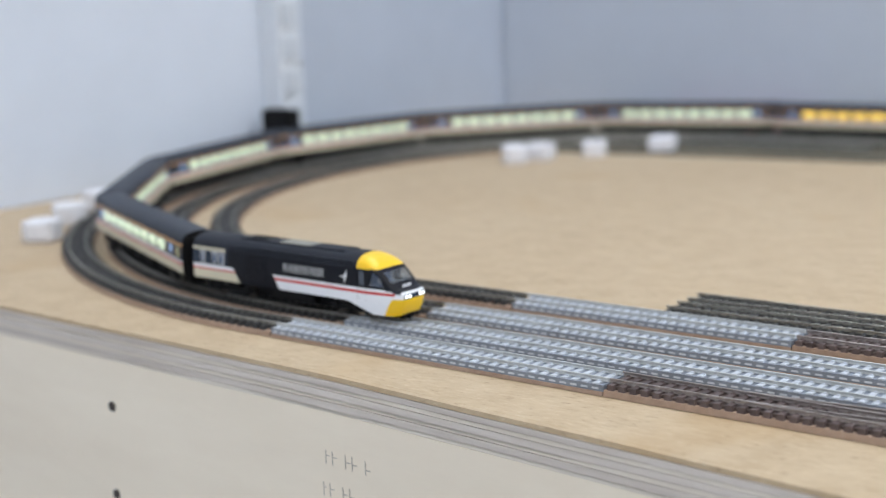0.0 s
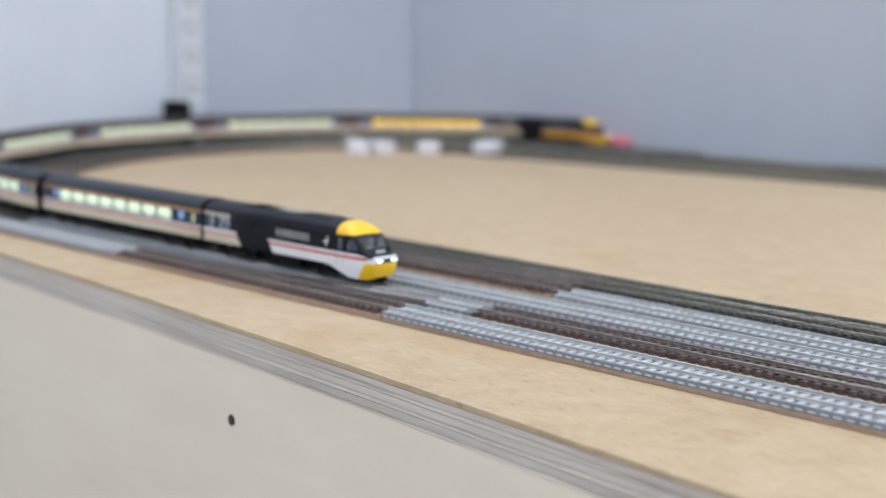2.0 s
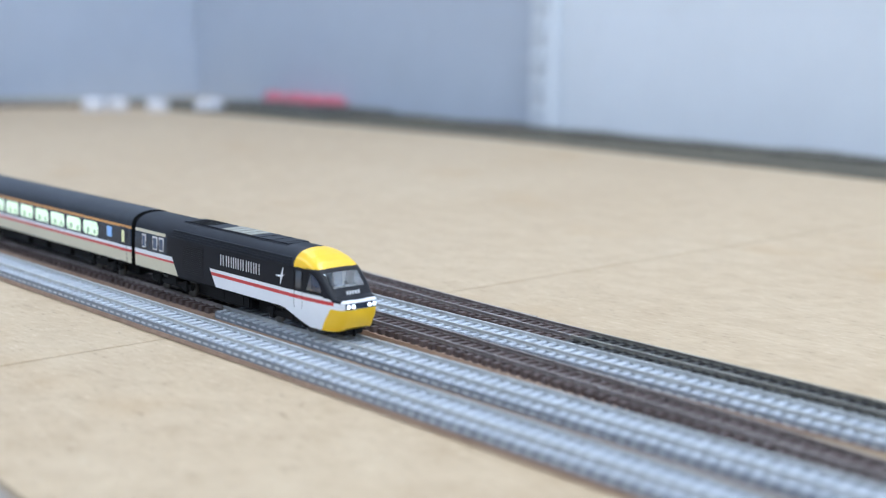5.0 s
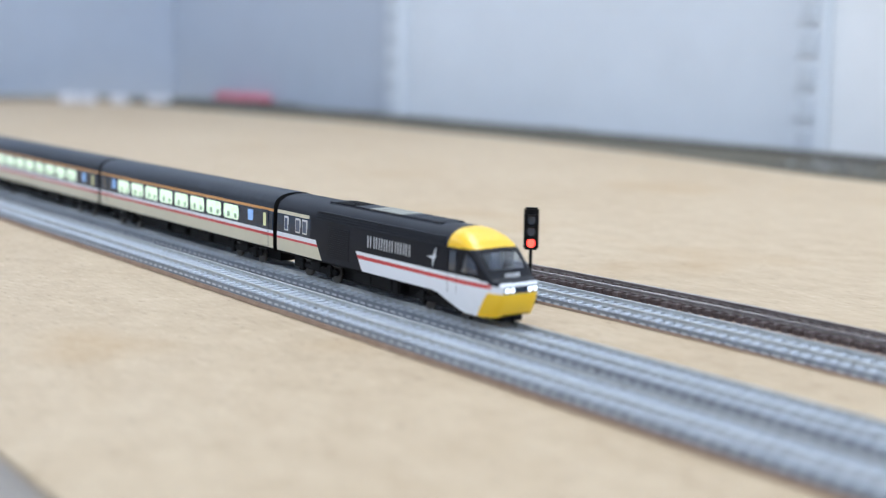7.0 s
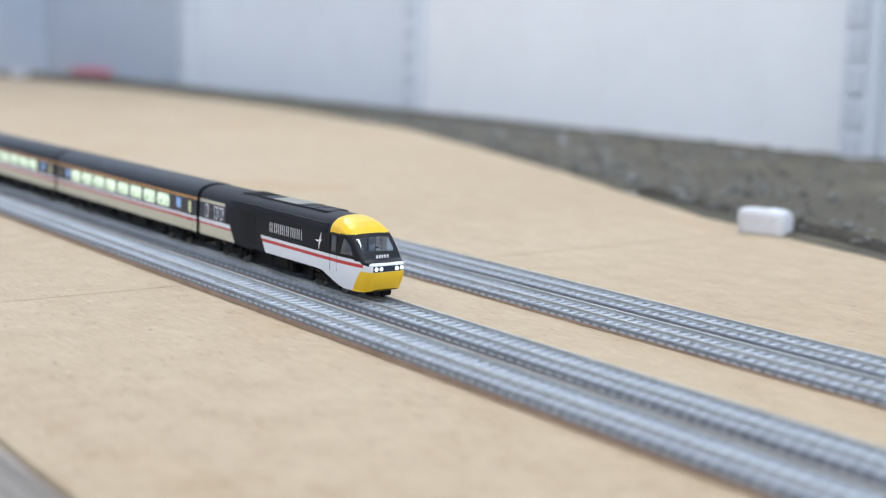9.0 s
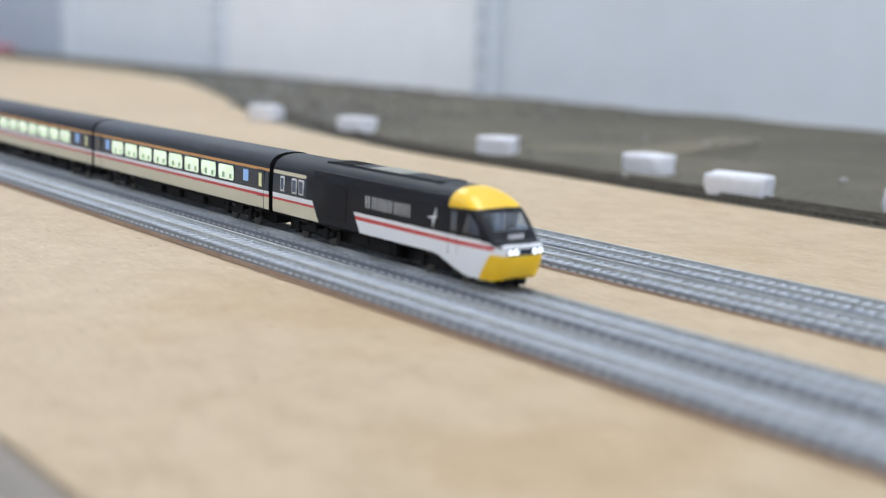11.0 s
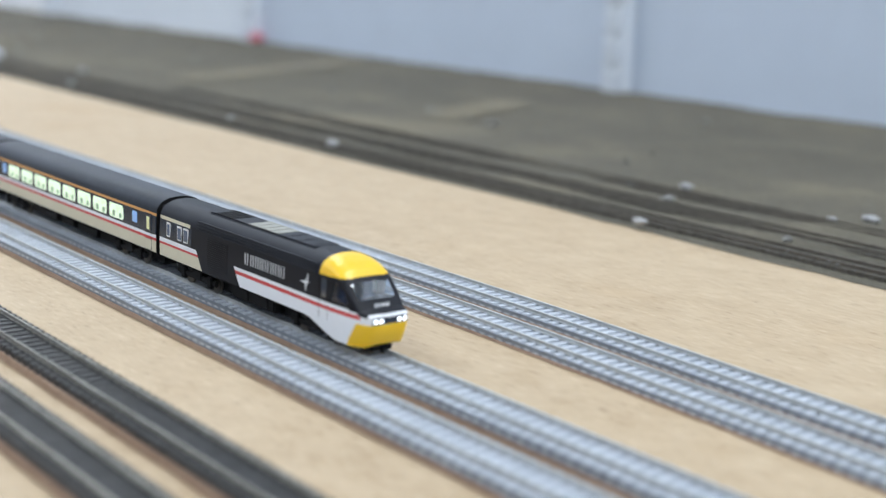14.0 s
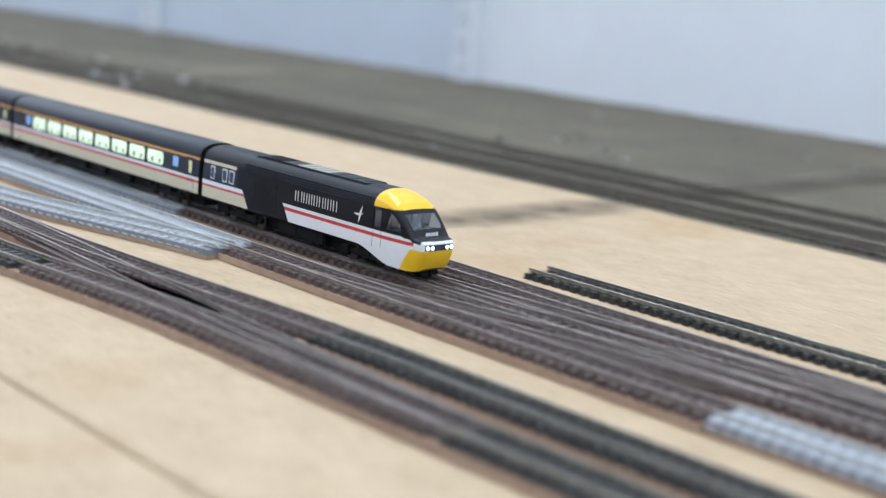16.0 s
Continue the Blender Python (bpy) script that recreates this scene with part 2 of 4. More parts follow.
def box(x0, x1, y0, y1, z0, z1, bevel=0.0):
    """A box, with its edges chamfered where bevel is given."""
    if bevel <= 0:
        v = [(x, y, z) for z in (z0, z1) for y in (y0, y1) for x in (x0, x1)]
        return v, [(0, 2, 3, 1), (4, 5, 7, 6), (0, 1, 5, 4), (2, 6, 7, 3), (0, 4, 6, 2), (1, 3, 7, 5)]
    bm = bmesh.new()
    bmesh.ops.create_cube(bm, size=1)
    for v in bm.verts:
        v.co = ((x0 + x1) / 2 + v.co.x * (x1 - x0), (y0 + y1) / 2 + v.co.y * (y1 - y0), (z0 + z1) / 2 + v.co.z * (z1 - z0))
    bmesh.ops.bevel(bm, geom=bm.edges[:], offset=bevel, segments=2, affect="EDGES")
    bm.verts.index_update()
    out = [tuple(v.co) for v in bm.verts], [tuple(v.index for v in f.verts) for f in bm.faces]
    bm.free()
    return out


def disc(cx, cy, cz, r, depth, axis="y", n=16):
    """A short cylinder with a chamfered rim."""
    v, f = [], []
    for d, k in ((-0.5, 0.88), (-0.35, 1.0), (0.35, 1.0), (0.5, 0.88)):
        for i in range(n):
            a = 2 * math.pi * i / n
            p, q = r * k * math.cos(a), r * k * math.sin(a)
            v.append({"y": (cx + p, cy + d * depth, cz + q), "x": (cx + d * depth, cy + p, cz + q), "z": (cx + p, cy + q, cz + d * depth)}[axis])
    for j in range(3):
        for i in range(n):
            f.append((j * n + i, j * n + (i + 1) % n, (j + 1) * n + (i + 1) % n, (j + 1) * n + i))
    f += [tuple(range(n))[::-1], tuple(range(3 * n, 4 * n))]
    return v, f


def sweep(line, profile):
    """A profile of (across, up) carried along a line of (x, y, heading); closed ends."""
    v, f, m = [], [], len(profile)
    for x, y, a in line:
        for p, z in profile:
            v.append((x - p * math.sin(a), y + p * math.cos(a), z))
    for i in range(len(line) - 1):
        for j in range(m):
            k = (j + 1) % m
            f.append((i * m + j, (i + 1) * m + j, (i + 1) * m + k, i * m + k))
    f += [tuple(range(m)), tuple(range((len(line) - 1) * m, len(line) * m))[::-1]]
    return v, f


# ---- room ----
def slab(name, x0, x1, y0, y1, z0, z1, mat, label="", kind="structure"):
    return tagged(part(name, box(x0, x1, y0, y1, z0, z1), mat), label, "", "", kind)


XW, YW = -0.875, 1.335
slab("floor", -1.2, 11.2, -3.2, 1.8, -1.85, -1.75, M_FLOOR, "plain grey room floor")
slab("ceiling", -1.2, 11.2, -3.2, 1.8, 2.35, 2.45, M_CEIL, "plain white ceiling")
slab("wall_west", XW - 0.1, XW, -3.2, YW, -1.75, 2.35, M_WALL, "pale blue-grey painted end wall")
slab("wall_north", XW - 0.1, 11.2, YW, YW + 0.1, -1.75, 2.35, M_WALL, "pale blue-grey painted long wall")
slab("wall_south", -1.2, 11.2, -3.3, -3.2, -1.75, 2.35, M_CEIL, "plain white wall")
slab("wall_east", 11.2, 11.3, -3.2, YW, -1.75, 2.35, M_CEIL, "plain white wall")
# panel greyer than the wall; weaker light there is put into its grey too
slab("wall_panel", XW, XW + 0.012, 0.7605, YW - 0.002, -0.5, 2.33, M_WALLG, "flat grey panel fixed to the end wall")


# board tones differ, and uneven light along the wall is put into them too
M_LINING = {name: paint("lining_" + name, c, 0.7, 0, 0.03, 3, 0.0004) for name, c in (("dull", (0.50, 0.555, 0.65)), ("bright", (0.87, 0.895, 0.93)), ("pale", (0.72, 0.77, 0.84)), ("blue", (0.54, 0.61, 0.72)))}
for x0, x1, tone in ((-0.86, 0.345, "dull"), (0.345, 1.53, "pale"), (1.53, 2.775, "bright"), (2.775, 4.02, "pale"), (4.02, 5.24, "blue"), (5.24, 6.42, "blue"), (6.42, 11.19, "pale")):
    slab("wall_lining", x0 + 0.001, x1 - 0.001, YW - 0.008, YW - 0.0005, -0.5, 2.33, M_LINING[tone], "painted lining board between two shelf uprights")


# slots are raised bars; the shade inside them is put into the grey
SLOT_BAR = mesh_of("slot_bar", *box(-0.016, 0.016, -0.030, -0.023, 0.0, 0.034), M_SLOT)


def slotted_upright(x, y, turn, back=0.0):
    """A white shelving upright with a double row of slots, its foot below the board's level."""
    top = tagged(new("shelf_upright"), "white metal shelving upright with slots, screwed to the wall", "shelf upright", "shelf uprights")
    top.matrix_basis = place(x, y, 0, 0, 0, turn)
    part("web", box(-0.022, 0.022, -0.024, back, -0.35, 2.2, 0.0012), M_WHITE, top)
    for s in (-1, 1):
        part("flange", box(s * 0.022 - 0.003, s * 0.022 + 0.003, -0.026, back, -0.35, 2.2, 0.001), M_WHITE, top)
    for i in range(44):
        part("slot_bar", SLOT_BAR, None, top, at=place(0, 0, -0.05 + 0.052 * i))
    return top


slotted_upright(XW + 0.013, 0.735, 90, 0.0125)
for ux in (0.345, 1.53, 2.755, 3.995, 5.24, 6.42):
    slotted_upright(ux, YW - 0.009, 0)
bracket = tagged(new("shelf_bracket"), "short black metal bracket on the white upright", "bracket")
bracket.matrix_basis = place(XW + 0.058, 0.686, 0.0)
part("hook", box(-0.030, 0.03, -0.0125, 0.0125, 0.0, 0.088, 0.003), M_UNDER, bracket)
part("tongue", box(0.03, 0.036, -0.007, 0.007, 0.004, 0.05, 0.002), M_UNDER, bracket)

# ---- layout table: chipboard sheets on a plywood frame ----
EDGE = [(-0.87, -0.085), (-0.4, -0.103), (0.0, -0.116), (0.4, -0.145), (0.7, -0.173), (1.0, -0.205), (1.3, -0.232), (1.6, -0.256), (2.1, -0.280), (2.8, -0.300), (3.4, -0.289), (5.14, -0.289)]


def edge_y(x):
    return float(np.interp(x, [p[0] for p in EDGE], [p[1] for p in EDGE]))


table = tagged(new("layout_table"), "chipboard layout table with a raw plywood front edge", "table")
SEAMS = [-0.873, 1.360, 3.246, 5.237, 6.981, 9.25]
GAP = 0.0007
for i in range(5):
    x0, x1 = SEAMS[i] + GAP, SEAMS[i + 1] - GAP
    n = 24
    xs = [x0 + (x1 - x0) * k / n for k in range(n + 1)]
    v = []
    for x in xs:
        y0 = edge_y(x) if x < 5.19 else -0.2915
        v += [(x, y0, -0.016), (x, y0 + 0.0015, -0.0012), (x, y0 + 0.004, 0.0), (x, YW - 0.004, 0.0), (x, YW - 0.004, -0.016)]
    f = []
    for k in range(n):
        for j in range(5):
            a, b = k * 5 + j, k * 5 + (j + 1) % 5
            f.append((a, a + 5, b + 5, b))
    f += [tuple(range(5)), tuple(range(n * 5, n * 5 + 5))[::-1]]
    part("sheet", (v, f), M_CHIP, table)
for x0, x1 in ((5.155, 6.980), (6.982, 9.25)):
    part("sheet", box(x0, x1, -0.5, -0.2922, -0.016, -0.0004, 0.001), M_CHIP, table)
part("sheet_edge_strip", box(5.145, 5.1535, -0.5, -0.2922, -0.05, -0.001, 0.001), M_PLYL, table)

# plies of the front edge, one above the other
ex = [EDGE[0][0] + 0.06 * k for k in range(int((5.15 - EDGE[0][0]) / 0.06) + 1)]
PLIES = [(0.0, 0.0034, M_CHIP, 0.0015), (0.0036, 0.0075, M_PLY, 0.0030), (0.0077, 0.0105, M_PLYL, 0.0024), (0.0107, 0.0150, M_PLY, 0.0034), (0.0152, 0.0182, M_PLYL, 0.0028), (0.0184, 0.0228, M_PLY, 0.0036), (0.0230, 0.0260, M_PLYL, 0.0030)]
for d0, d1, mat, out in PLIES:
    line = []
    for x in ex:
        w = 0.0012 * (noise.noise((x * 9, d0 * 900, 0.3)))
        line.append((x, edge_y(x) - out + w, 0.0))
    part("ply", sweep(line, [(0.0, -d1), (0.0005, -d0 - 0.0002), (0.010, -d0 - 0.0002), (0.010, -d1)]), mat, table)
fv = []
for x in ex:
    fv += [(x, edge_y(x) - 0.003, -0.0262), (x, edge_y(x) - 0.003, -0.42), (x, edge_y(x) + 0.015, -0.42), (x, edge_y(x) + 0.015, -0.0262)]
ff = []
for k in range(len(ex) - 1):
    for j in range(4):
        a, b = k * 4 + j, k * 4 + (j + 1) % 4
        ff.append((a, a + 4, b + 4, b))
part("fascia", (fv, ff), M_FASCIA, table)
# flat discs for the screws, the recess shade put into their dark colour
for sx, sz in ((-0.232, -0.065), (-0.236, -0.141), (-0.239, -0.218), (0.520, -0.071), (0.514, -0.148), (0.510, -0.224), (1.335, -0.068), (1.335, -0.138)):
    part("screw", disc(sx, edge_y(sx) - 0.0032, sz, 0.0042, 0.0016, "y", 12), M_HOLE, table, "dark recessed screw head")
# pencil note on the fascia, unreadable
random.seed(5)
note = []
for row, (px, pz, count) in enumerate(((0.012, -0.058, 7), (0.008, -0.082, 6))):
    for k in range(count):
        x = px + k * 0.0065
        y = edge_y(x) - 0.0034
        if k in (2, 5):
            continue
        note.append(box(x, x + 0.0045, y - 0.0002, y, pz - 0.0005 * k, pz + 0.0006 - 0.0005 * k))
        note.append(box(x, x + 0.0006, y - 0.0002, y, pz - 0.006, pz + 0.004))
part("pencil_note", join(*note), M_PENCIL, table, "faint pencil scribble on the plywood")
for lx in (-0.6, 2.0, 4.6, 7.1, 9.0):
    part("leg", box(lx, lx + 0.09, 0.2, 0.29, -1.748, -0.0165, 0.004), M_FASCIA, table)

# ---- far ground strip with scatter ----
NEAR = [(-0.60, 0.99), (-0.2, 1.03), (0.4, 1.095), (1.2, 1.085), (1.95, 0.99), (2.37, 0.855), (2.76, 0.715), (3.14, 0.56), (3.53, 0.475), (4.33, 0.435), (6.0, 0.429), (9.25, 0.429)]


def near_y(x):
    return float(np.interp(x, [p[0] for p in NEAR], [p[1] for p in NEAR])) + 0.012 * noise.noise((x * 3.1, 0, 5)) + 0.004 * noise.noise((x * 17, 0, 9))


nx, ny = 300, 30
gv = []
for i in range(nx + 1):
    x = -0.6 + 9.85 * i / nx
    y0 = near_y(x)
    for j in range(ny + 1):
        s = j / ny
        y = y0 + (YW - 0.005 - y0) * s
        z = 0.0005 + 0.004 * min(1, j / 2) + 0.0035 * noise.noise((x * 6, y * 6, 2)) * min(1, j / 3) + 0.002 * noise.noise((x * 30, y * 30, 4)) * min(1, j / 3)
        gv.append((x, y, max(z, 0.0004)))
gf = [(i * (ny + 1) + j, (i + 1) * (ny + 1) + j, (i + 1) * (ny + 1) + j + 1, i * (ny + 1) + j + 1) for i in range(nx) for j in range(ny)]
tagged(part("scatter_ground", (gv, gf), M_SCAT, smooth=True), "dark olive grey scatter and old ballast glued to the board", "ground", "", "stuff")



def rubble(count):
    """Loose crumbs of old ballast and plaster lying on the scatter, thickest where it widens."""
    rng = random.Random(11)
    v, f = [], []
    for k in range(count):
        x = rng.uniform(1.7, 3.4) if k % 5 else rng.uniform(1.7, 9.2)
        y0 = near_y(x)
        y = y0 + 0.02 + (YW - 0.04 - y0) * rng.random() ** 1.5
        r = 0.0020 + 0.0045 * rng.random() ** 3
        o, turn = len(v), rng.uniform(0, 6.3)
        for dx, dy, dz in ((1, 0, 0.3), (0, 1, 0.4), (-1, 0, 0.3), (0, -1, 0.4), (0.2, 0.1, 1.1), (0, 0, -0.6)):
            j = [1 + rng.uniform(-0.3, 0.3) for _ in range(3)]
            px, py = dx * j[0] * 1.3, dy * j[1]
            v.append((x + r * (px * math.cos(turn) - py * math.sin(turn)), y + r * (px * math.sin(turn) + py * math.cos(turn)), 0.0052 + r * dz * j[2]))
        for i in range(4):
            f += [(o + i, o + (i + 1) % 4, o + 4), (o + (i + 1) % 4, o + i, o + 5)]
    return v, f


M_RUBBLE = random_paint("ballast_crumb", (0.06, 0.055, 0.045), (0.34, 0.34, 0.33), 0.85)
tagged(part("ballast_crumb", rubble(1500), M_RUBBLE), "grey and pale crumbs of old ballast strewn on the scatter", "ballast", "", "stuff")

# ---- tracks ----
CX = -0.122            # where the straight ends and the bend begins
BEND = [(0.0, 1.595), (0.3, 1.543), (0.6, 1.383), (0.9, 1.363), (1.2, 1.641), (1.5, 1.962), (1.8, 2.087)]   # distance into the bend, turn per metre
CURVE = [(CX, 0.0, 0.0)]
while CURVE[-1][2] < math.pi:
    bx, by, ba = CURVE[-1]
    bk = float(np.interp(len(CURVE) * 0.01, [p[0] for p in BEND], [p[1] for p in BEND])) * 0.01
    CURVE.append((bx - 0.01 * math.cos(ba + bk / 2), by + 0.01 * math.sin(ba + bk / 2), min(math.pi, ba + bk)))
STEP = 0.0082


def loop(s, off):
    """A place on the running line at distance s, off metres to its left (inwards): x, y, heading."""
    if s >= CX:
        return s, off, 0.0
    d = (CX - s) / 0.01
    if d < len(CURVE) - 1:
        i = int(d)
        x, y, a = (p + (q - p) * (d - i) for p, q in zip(CURVE[i], CURVE[i + 1]))
    else:
        x, y, a = CURVE[-1][0] + (d - len(CURVE) + 1) * 0.01, CURVE[-1][1], math.pi
    return x + off * math.sin(a), y + off * math.cos(a), -a


def bent(s, ys):
    """A line whose y eases along a list of (x, y)."""
    for (xa, ya), (xb, yb) in zip(ys, ys[1:]):
        if s <= xb:
            t = max(0.0, (s - xa) / (xb - xa))
            e = t * t * (3 - 2 * t)
            return s, ya + (yb - ya) * e, (yb - ya) * 6 * t * (1 - t) / (xb - xa)
    return s, ys[-1][1], 0.0


def sleeper_geo(half):
    """A sleeper with a slight waist and two rail chairs; no underside."""
    def lump(x0, x1, y0, y1, z0, z1, in_):
        v = [(x0, y0, z0), (x1, y0, z0), (x1, y1, z0), (x0, y1, z0), (x0 + in_, y0 + in_, z1), (x1 - in_, y0 + in_, z1), (x1 - in_, y1 - in_, z1), (x0 + in_, y1 - in_, z1)]
        return v, [(4, 5, 6, 7), (0, 1, 5, 4), (1, 2, 6, 5), (2, 3, 7, 6), (3, 0, 4, 7)]
    w = 0.0026
    geos = [lump(-w, w, -half, half, 0.0040, 0.0079, 0.0006)]
    for s in (-1, 1):
        geos.append(lump(-0.0013, 0.0013, s * 0.0088 - 0.0021, s * 0.0088 + 0.0021, 0.0079, 0.0086, 0.0004))
    return join(*geos)


HALF = 0.0158
STYLE = {"grey": (M_CONC, M_BED), "brown": (M_BROWN, M_BEDB), "black": (M_BLACK, M_BEDK), "old": (M_OLD, M_SCAT)}
SLEEPER = {k: mesh_of("sleeper", *sleeper_geo(HALF), m[0]) for k, m in STYLE.items()}
LABEL = {"grey": "model railway track with grey concrete-style sleepers on cork", "brown": "brown plastic model railway turnout track with many rails", "black": "black-sleepered model railway track lying on the board", "old": "old weathered model railway track sunk in grey scatter"}
HEAD = [(-0.0008, 0.0078), (-0.0008, 0.0083), (-0.0003, 0.0086), (-0.0003, 0.0096), (-0.0006, 0.0098), (-0.0006, 0.0104), (-0.0003, 0.0106), (0.0003, 0.0106), (0.0005, 0.0104), (0.0006, 0.0098), (0.0003, 0.0096), (0.0003, 0.0086), (0.0008, 0.0083), (0.0008, 0.0078)]


def railway_track(style, line, s0, s1, singles=0, cork=True, extra=(), drop=0.0, from_s=None):
    """Rails, sleepers and underlay along line(s). singles: how many sleepers, from from_s on, are parts of their own."""
    top = tagged(new("railway_track"), LABEL[style], "railway track", "model railway tracks")
    n = max(2, int((s1 - s0) / 0.03))
    pts = [line(s0 + (s1 - s0) * k / n) for k in range(n + 1)]
    x0, y0, a0 = pts[0]
    top.matrix_basis = place(0, 0, -drop)
    if cork:
        thick = (0.0028 if style == "grey" else 0.0044) + drop * 0.5
        wide = []
        for k, (x, y, a) in enumerate(pts):
            wide.append((x, y, a))
        v, f = sweep(wide, [(-0.0170, 0.0003 + drop), (-0.0164, thick), (0.0164, thick), (0.0170, 0.0003 + drop)])
        for k in range(len(pts)):
            j = 0.0022 * noise.noise((pts[k][0] * 23, pts[k][1] * 23 + 3, 1))
            for q, sgn in ((0, 1), (1, 1), (2, -1), (3, -1)):
                vx, vy, vz = v[k * 4 + q]
                v[k * 4 + q] = (vx, vy + sgn * j * 0.6, vz)
        part("underlay", (v, f), M_CORK, top, "brown cork underlay strip")
    bed = STYLE[style][1]
    if style == "black":
        for s in (-1, 1):
            part("web", sweep(pts, [(s * 0.0088 - 0.0022, 0.0006), (s * 0.0088 - 0.0022, 0.0056), (s * 0.0088 + 0.0022, 0.0056), (s * 0.0088 + 0.0022, 0.0006)]), bed, top)
    else:
        half = {"grey": 0.0156, "brown": 0.0124, "old": 0.0138}[style]
        deck = {"grey": 0.0071, "brown": 0.0066, "old": 0.0072}[style]
        part("web", sweep(pts, [(-half, 0.0024), (-half, deck), (half, deck), (half, 0.0024)]), bed, top)
    mat = {"black": M_RAILD, "brown": M_RAILB, "old": M_RAILO}.get(style, M_RAIL)
    for s in (-1, 1):
        part("rail", sweep(pts, [(s * 0.0088 + p, z) for p, z in HEAD]), mat, top)
    count = int((s1 - s0) / STEP)
    single0 = 0 if from_s is None else max(0, int((from_s - s0) / STEP))
    rest, geo = [], sleeper_geo(HALF)
    for k in range(count):
        x, y, a = line(s0 + STEP * (k + 0.5))
        if single0 <= k < single0 + singles:
            part("sleeper", SLEEPER[style], None, top, at=place(x, y, 0, 0, 0, math.degrees(a)))
        else:
            c, sn = math.cos(a), math.sin(a)
            rest.append(([(x + c * p - sn * q, y + sn * p + c * q, z) for p, q, z in geo[0]], geo[1]))
    if rest:
        tagged(part("sleeper_row", join(*rest), STYLE[style][0], top), kind="stuff")
    for rail_line, b0, b1 in extra:
        m = max(2, int((b1 - b0) / 0.02))
        q = [rail_line(b0 + (b1 - b0) * k / m) for k in range(m + 1)]
        for s in (-1, 1):
            part("rail", sweep(q, [(s * 0.0088 + p, z - 0.0002) for p, z in HEAD]), mat, top)
        part("web", sweep(q, [(-0.0138, 0.0034), (-0.0138, 0.0064), (0.0138, 0.0064), (0.0138, 0.0034)]), bed, top)
    return top


def straight(y):
    return lambda s: (s, y, 0.0)


def around(off):
    return lambda s: loop(s, off)


Y1, Y2, Y3, Y4, Y5, Y6 = -0.0470, 0.0, 0.0515, 0.1110, 0.1545, 0.200
FAR = CX - 0.01 * (len(CURVE) - 1)
# line nearest the front edge
railway_track("black", around(Y1), FAR - 0.2, -0.095)
railway_track("grey", straight(Y1), -0.094, 0.203, 32)
railway_track("brown", straight(Y1), 0.204, 0.5781, 40, extra=((lambda s: bent(s, [(0.25, Y1), (0.6933, Y2)]), 0.25, 0.5781),))
railway_track("grey", straight(Y1), 0.5791, 7.643, 300, from_s=0.5791)
railway_track("brown", straight(Y1), 7.644, 8.031, 40, extra=((lambda s: bent(s, [(7.67, Y1), (8.065, Y2)]), 7.67, 8.031),))
railway_track("grey", straight(Y1), 8.032, 9.24, 60)
# line on which the train runs
railway_track("black", around(Y2), FAR - 2.466, -0.062)
railway_track("grey", straight(Y2), -0.061, 0.6264, 75)
railway_track("brown", straight(Y2), 0.6274, 1.338, 78, extra=((lambda s: bent(s, [(0.7424, Y2), (1.381, Y2 + 0.014)]), 0.7424, 1.337),))
railway_track("grey", straight(Y2), 1.339, 7.515, 300, from_s=1.976)
railway_track("brown", straight(Y2), 7.516, 9.24, 120)
# third line, joining the second
railway_track("black", around(Y3), FAR - 0.2, -0.02)
railway_track("grey", straight(Y3), -0.019, 1.327, 100)
railway_track("brown", lambda s: bent(s, [(1.381, Y3), (2.125, 0.018)]), 1.328, 2.075, 80, drop=0.0004)
# fourth line
railway_track("black", around(Y4), FAR - 0.2, 0.02)
railway_track("grey", straight(Y4), 0.021, 0.2598, 26)
railway_track("brown", straight(Y4), 0.2608, 0.6117, 38, extra=((lambda s: bent(s, [(0.2975, Y4), (0.6933, Y5)]), 0.2975, 0.6048),))


def fourth(s):
    return bent(s, [(0.55, Y4), (1.30, 0.091), (1.75, 0.091), (2.5, Y4), (6.3, Y4), (6.85, 0.095), (7.65, 0.006)])


def fifth(s):
    return bent(s, [(6.3, Y5), (6.85, 0.138), (7.6, 0.048), (8.0, 0.043)])


railway_track("grey", fourth, 0.613, 7.123, 300, from_s=2.17, drop=0.0025)
railway_track("brown", fourth, 7.127, 7.60, 57, drop=0.0003)
# fifth and sixth lines
def fifth_west(s):
    return bent(s, [(0.4958, 0.158), (1.25, 0.140), (1.55, 0.127), (1.927, 0.123)])


railway_track("black", fifth_west, 0.132, 1.10, 118, cork=False, drop=0.0032)
railway_track("brown", fifth_west, 1.101, 1.53, 52, cork=False, drop=0.0032, extra=((lambda s: bent(s, [(1.0, 0.160), (1.5, 0.131)]), 1.102, 1.48),))
railway_track("black", fifth_west, 1.531, 1.926, 48, cork=False, drop=0.0032)
railway_track("brown", lambda s: bent(s, [(1.927, 0.128), (2.562, Y5)]), 1.927, 2.683, 80, drop=0.0004, extra=((lambda s: bent(s, [(1.877, Y4), (2.466, Y5)]), 1.976, 2.466),))
railway_track("grey", fifth, 2.684, 7.516, 250, from_s=2.684, drop=0.0025)
railway_track("brown", fifth, 7.517, 9.24, 120, drop=0.0005, extra=((lambda s: bent(s, [(7.62, 0.0), (8.2, 0.043)]), 7.64, 8.18),))
railway_track("black", lambda s: bent(s, [(0.25, 0.192), (0.821, 0.178), (1.135, 0.156)]), 0.132, 1.099, 100, cork=False, drop=0.0035)
# near sidings
railway_track("black", straight(-0.146), 5.308, 6.55, 139)
railway_track("brown", straight(-0.145), 6.551, 7.024, 53, extra=((lambda s: bent(s, [(6.574, -0.145), (7.063, -0.124)]), 6.593, 7.024),))


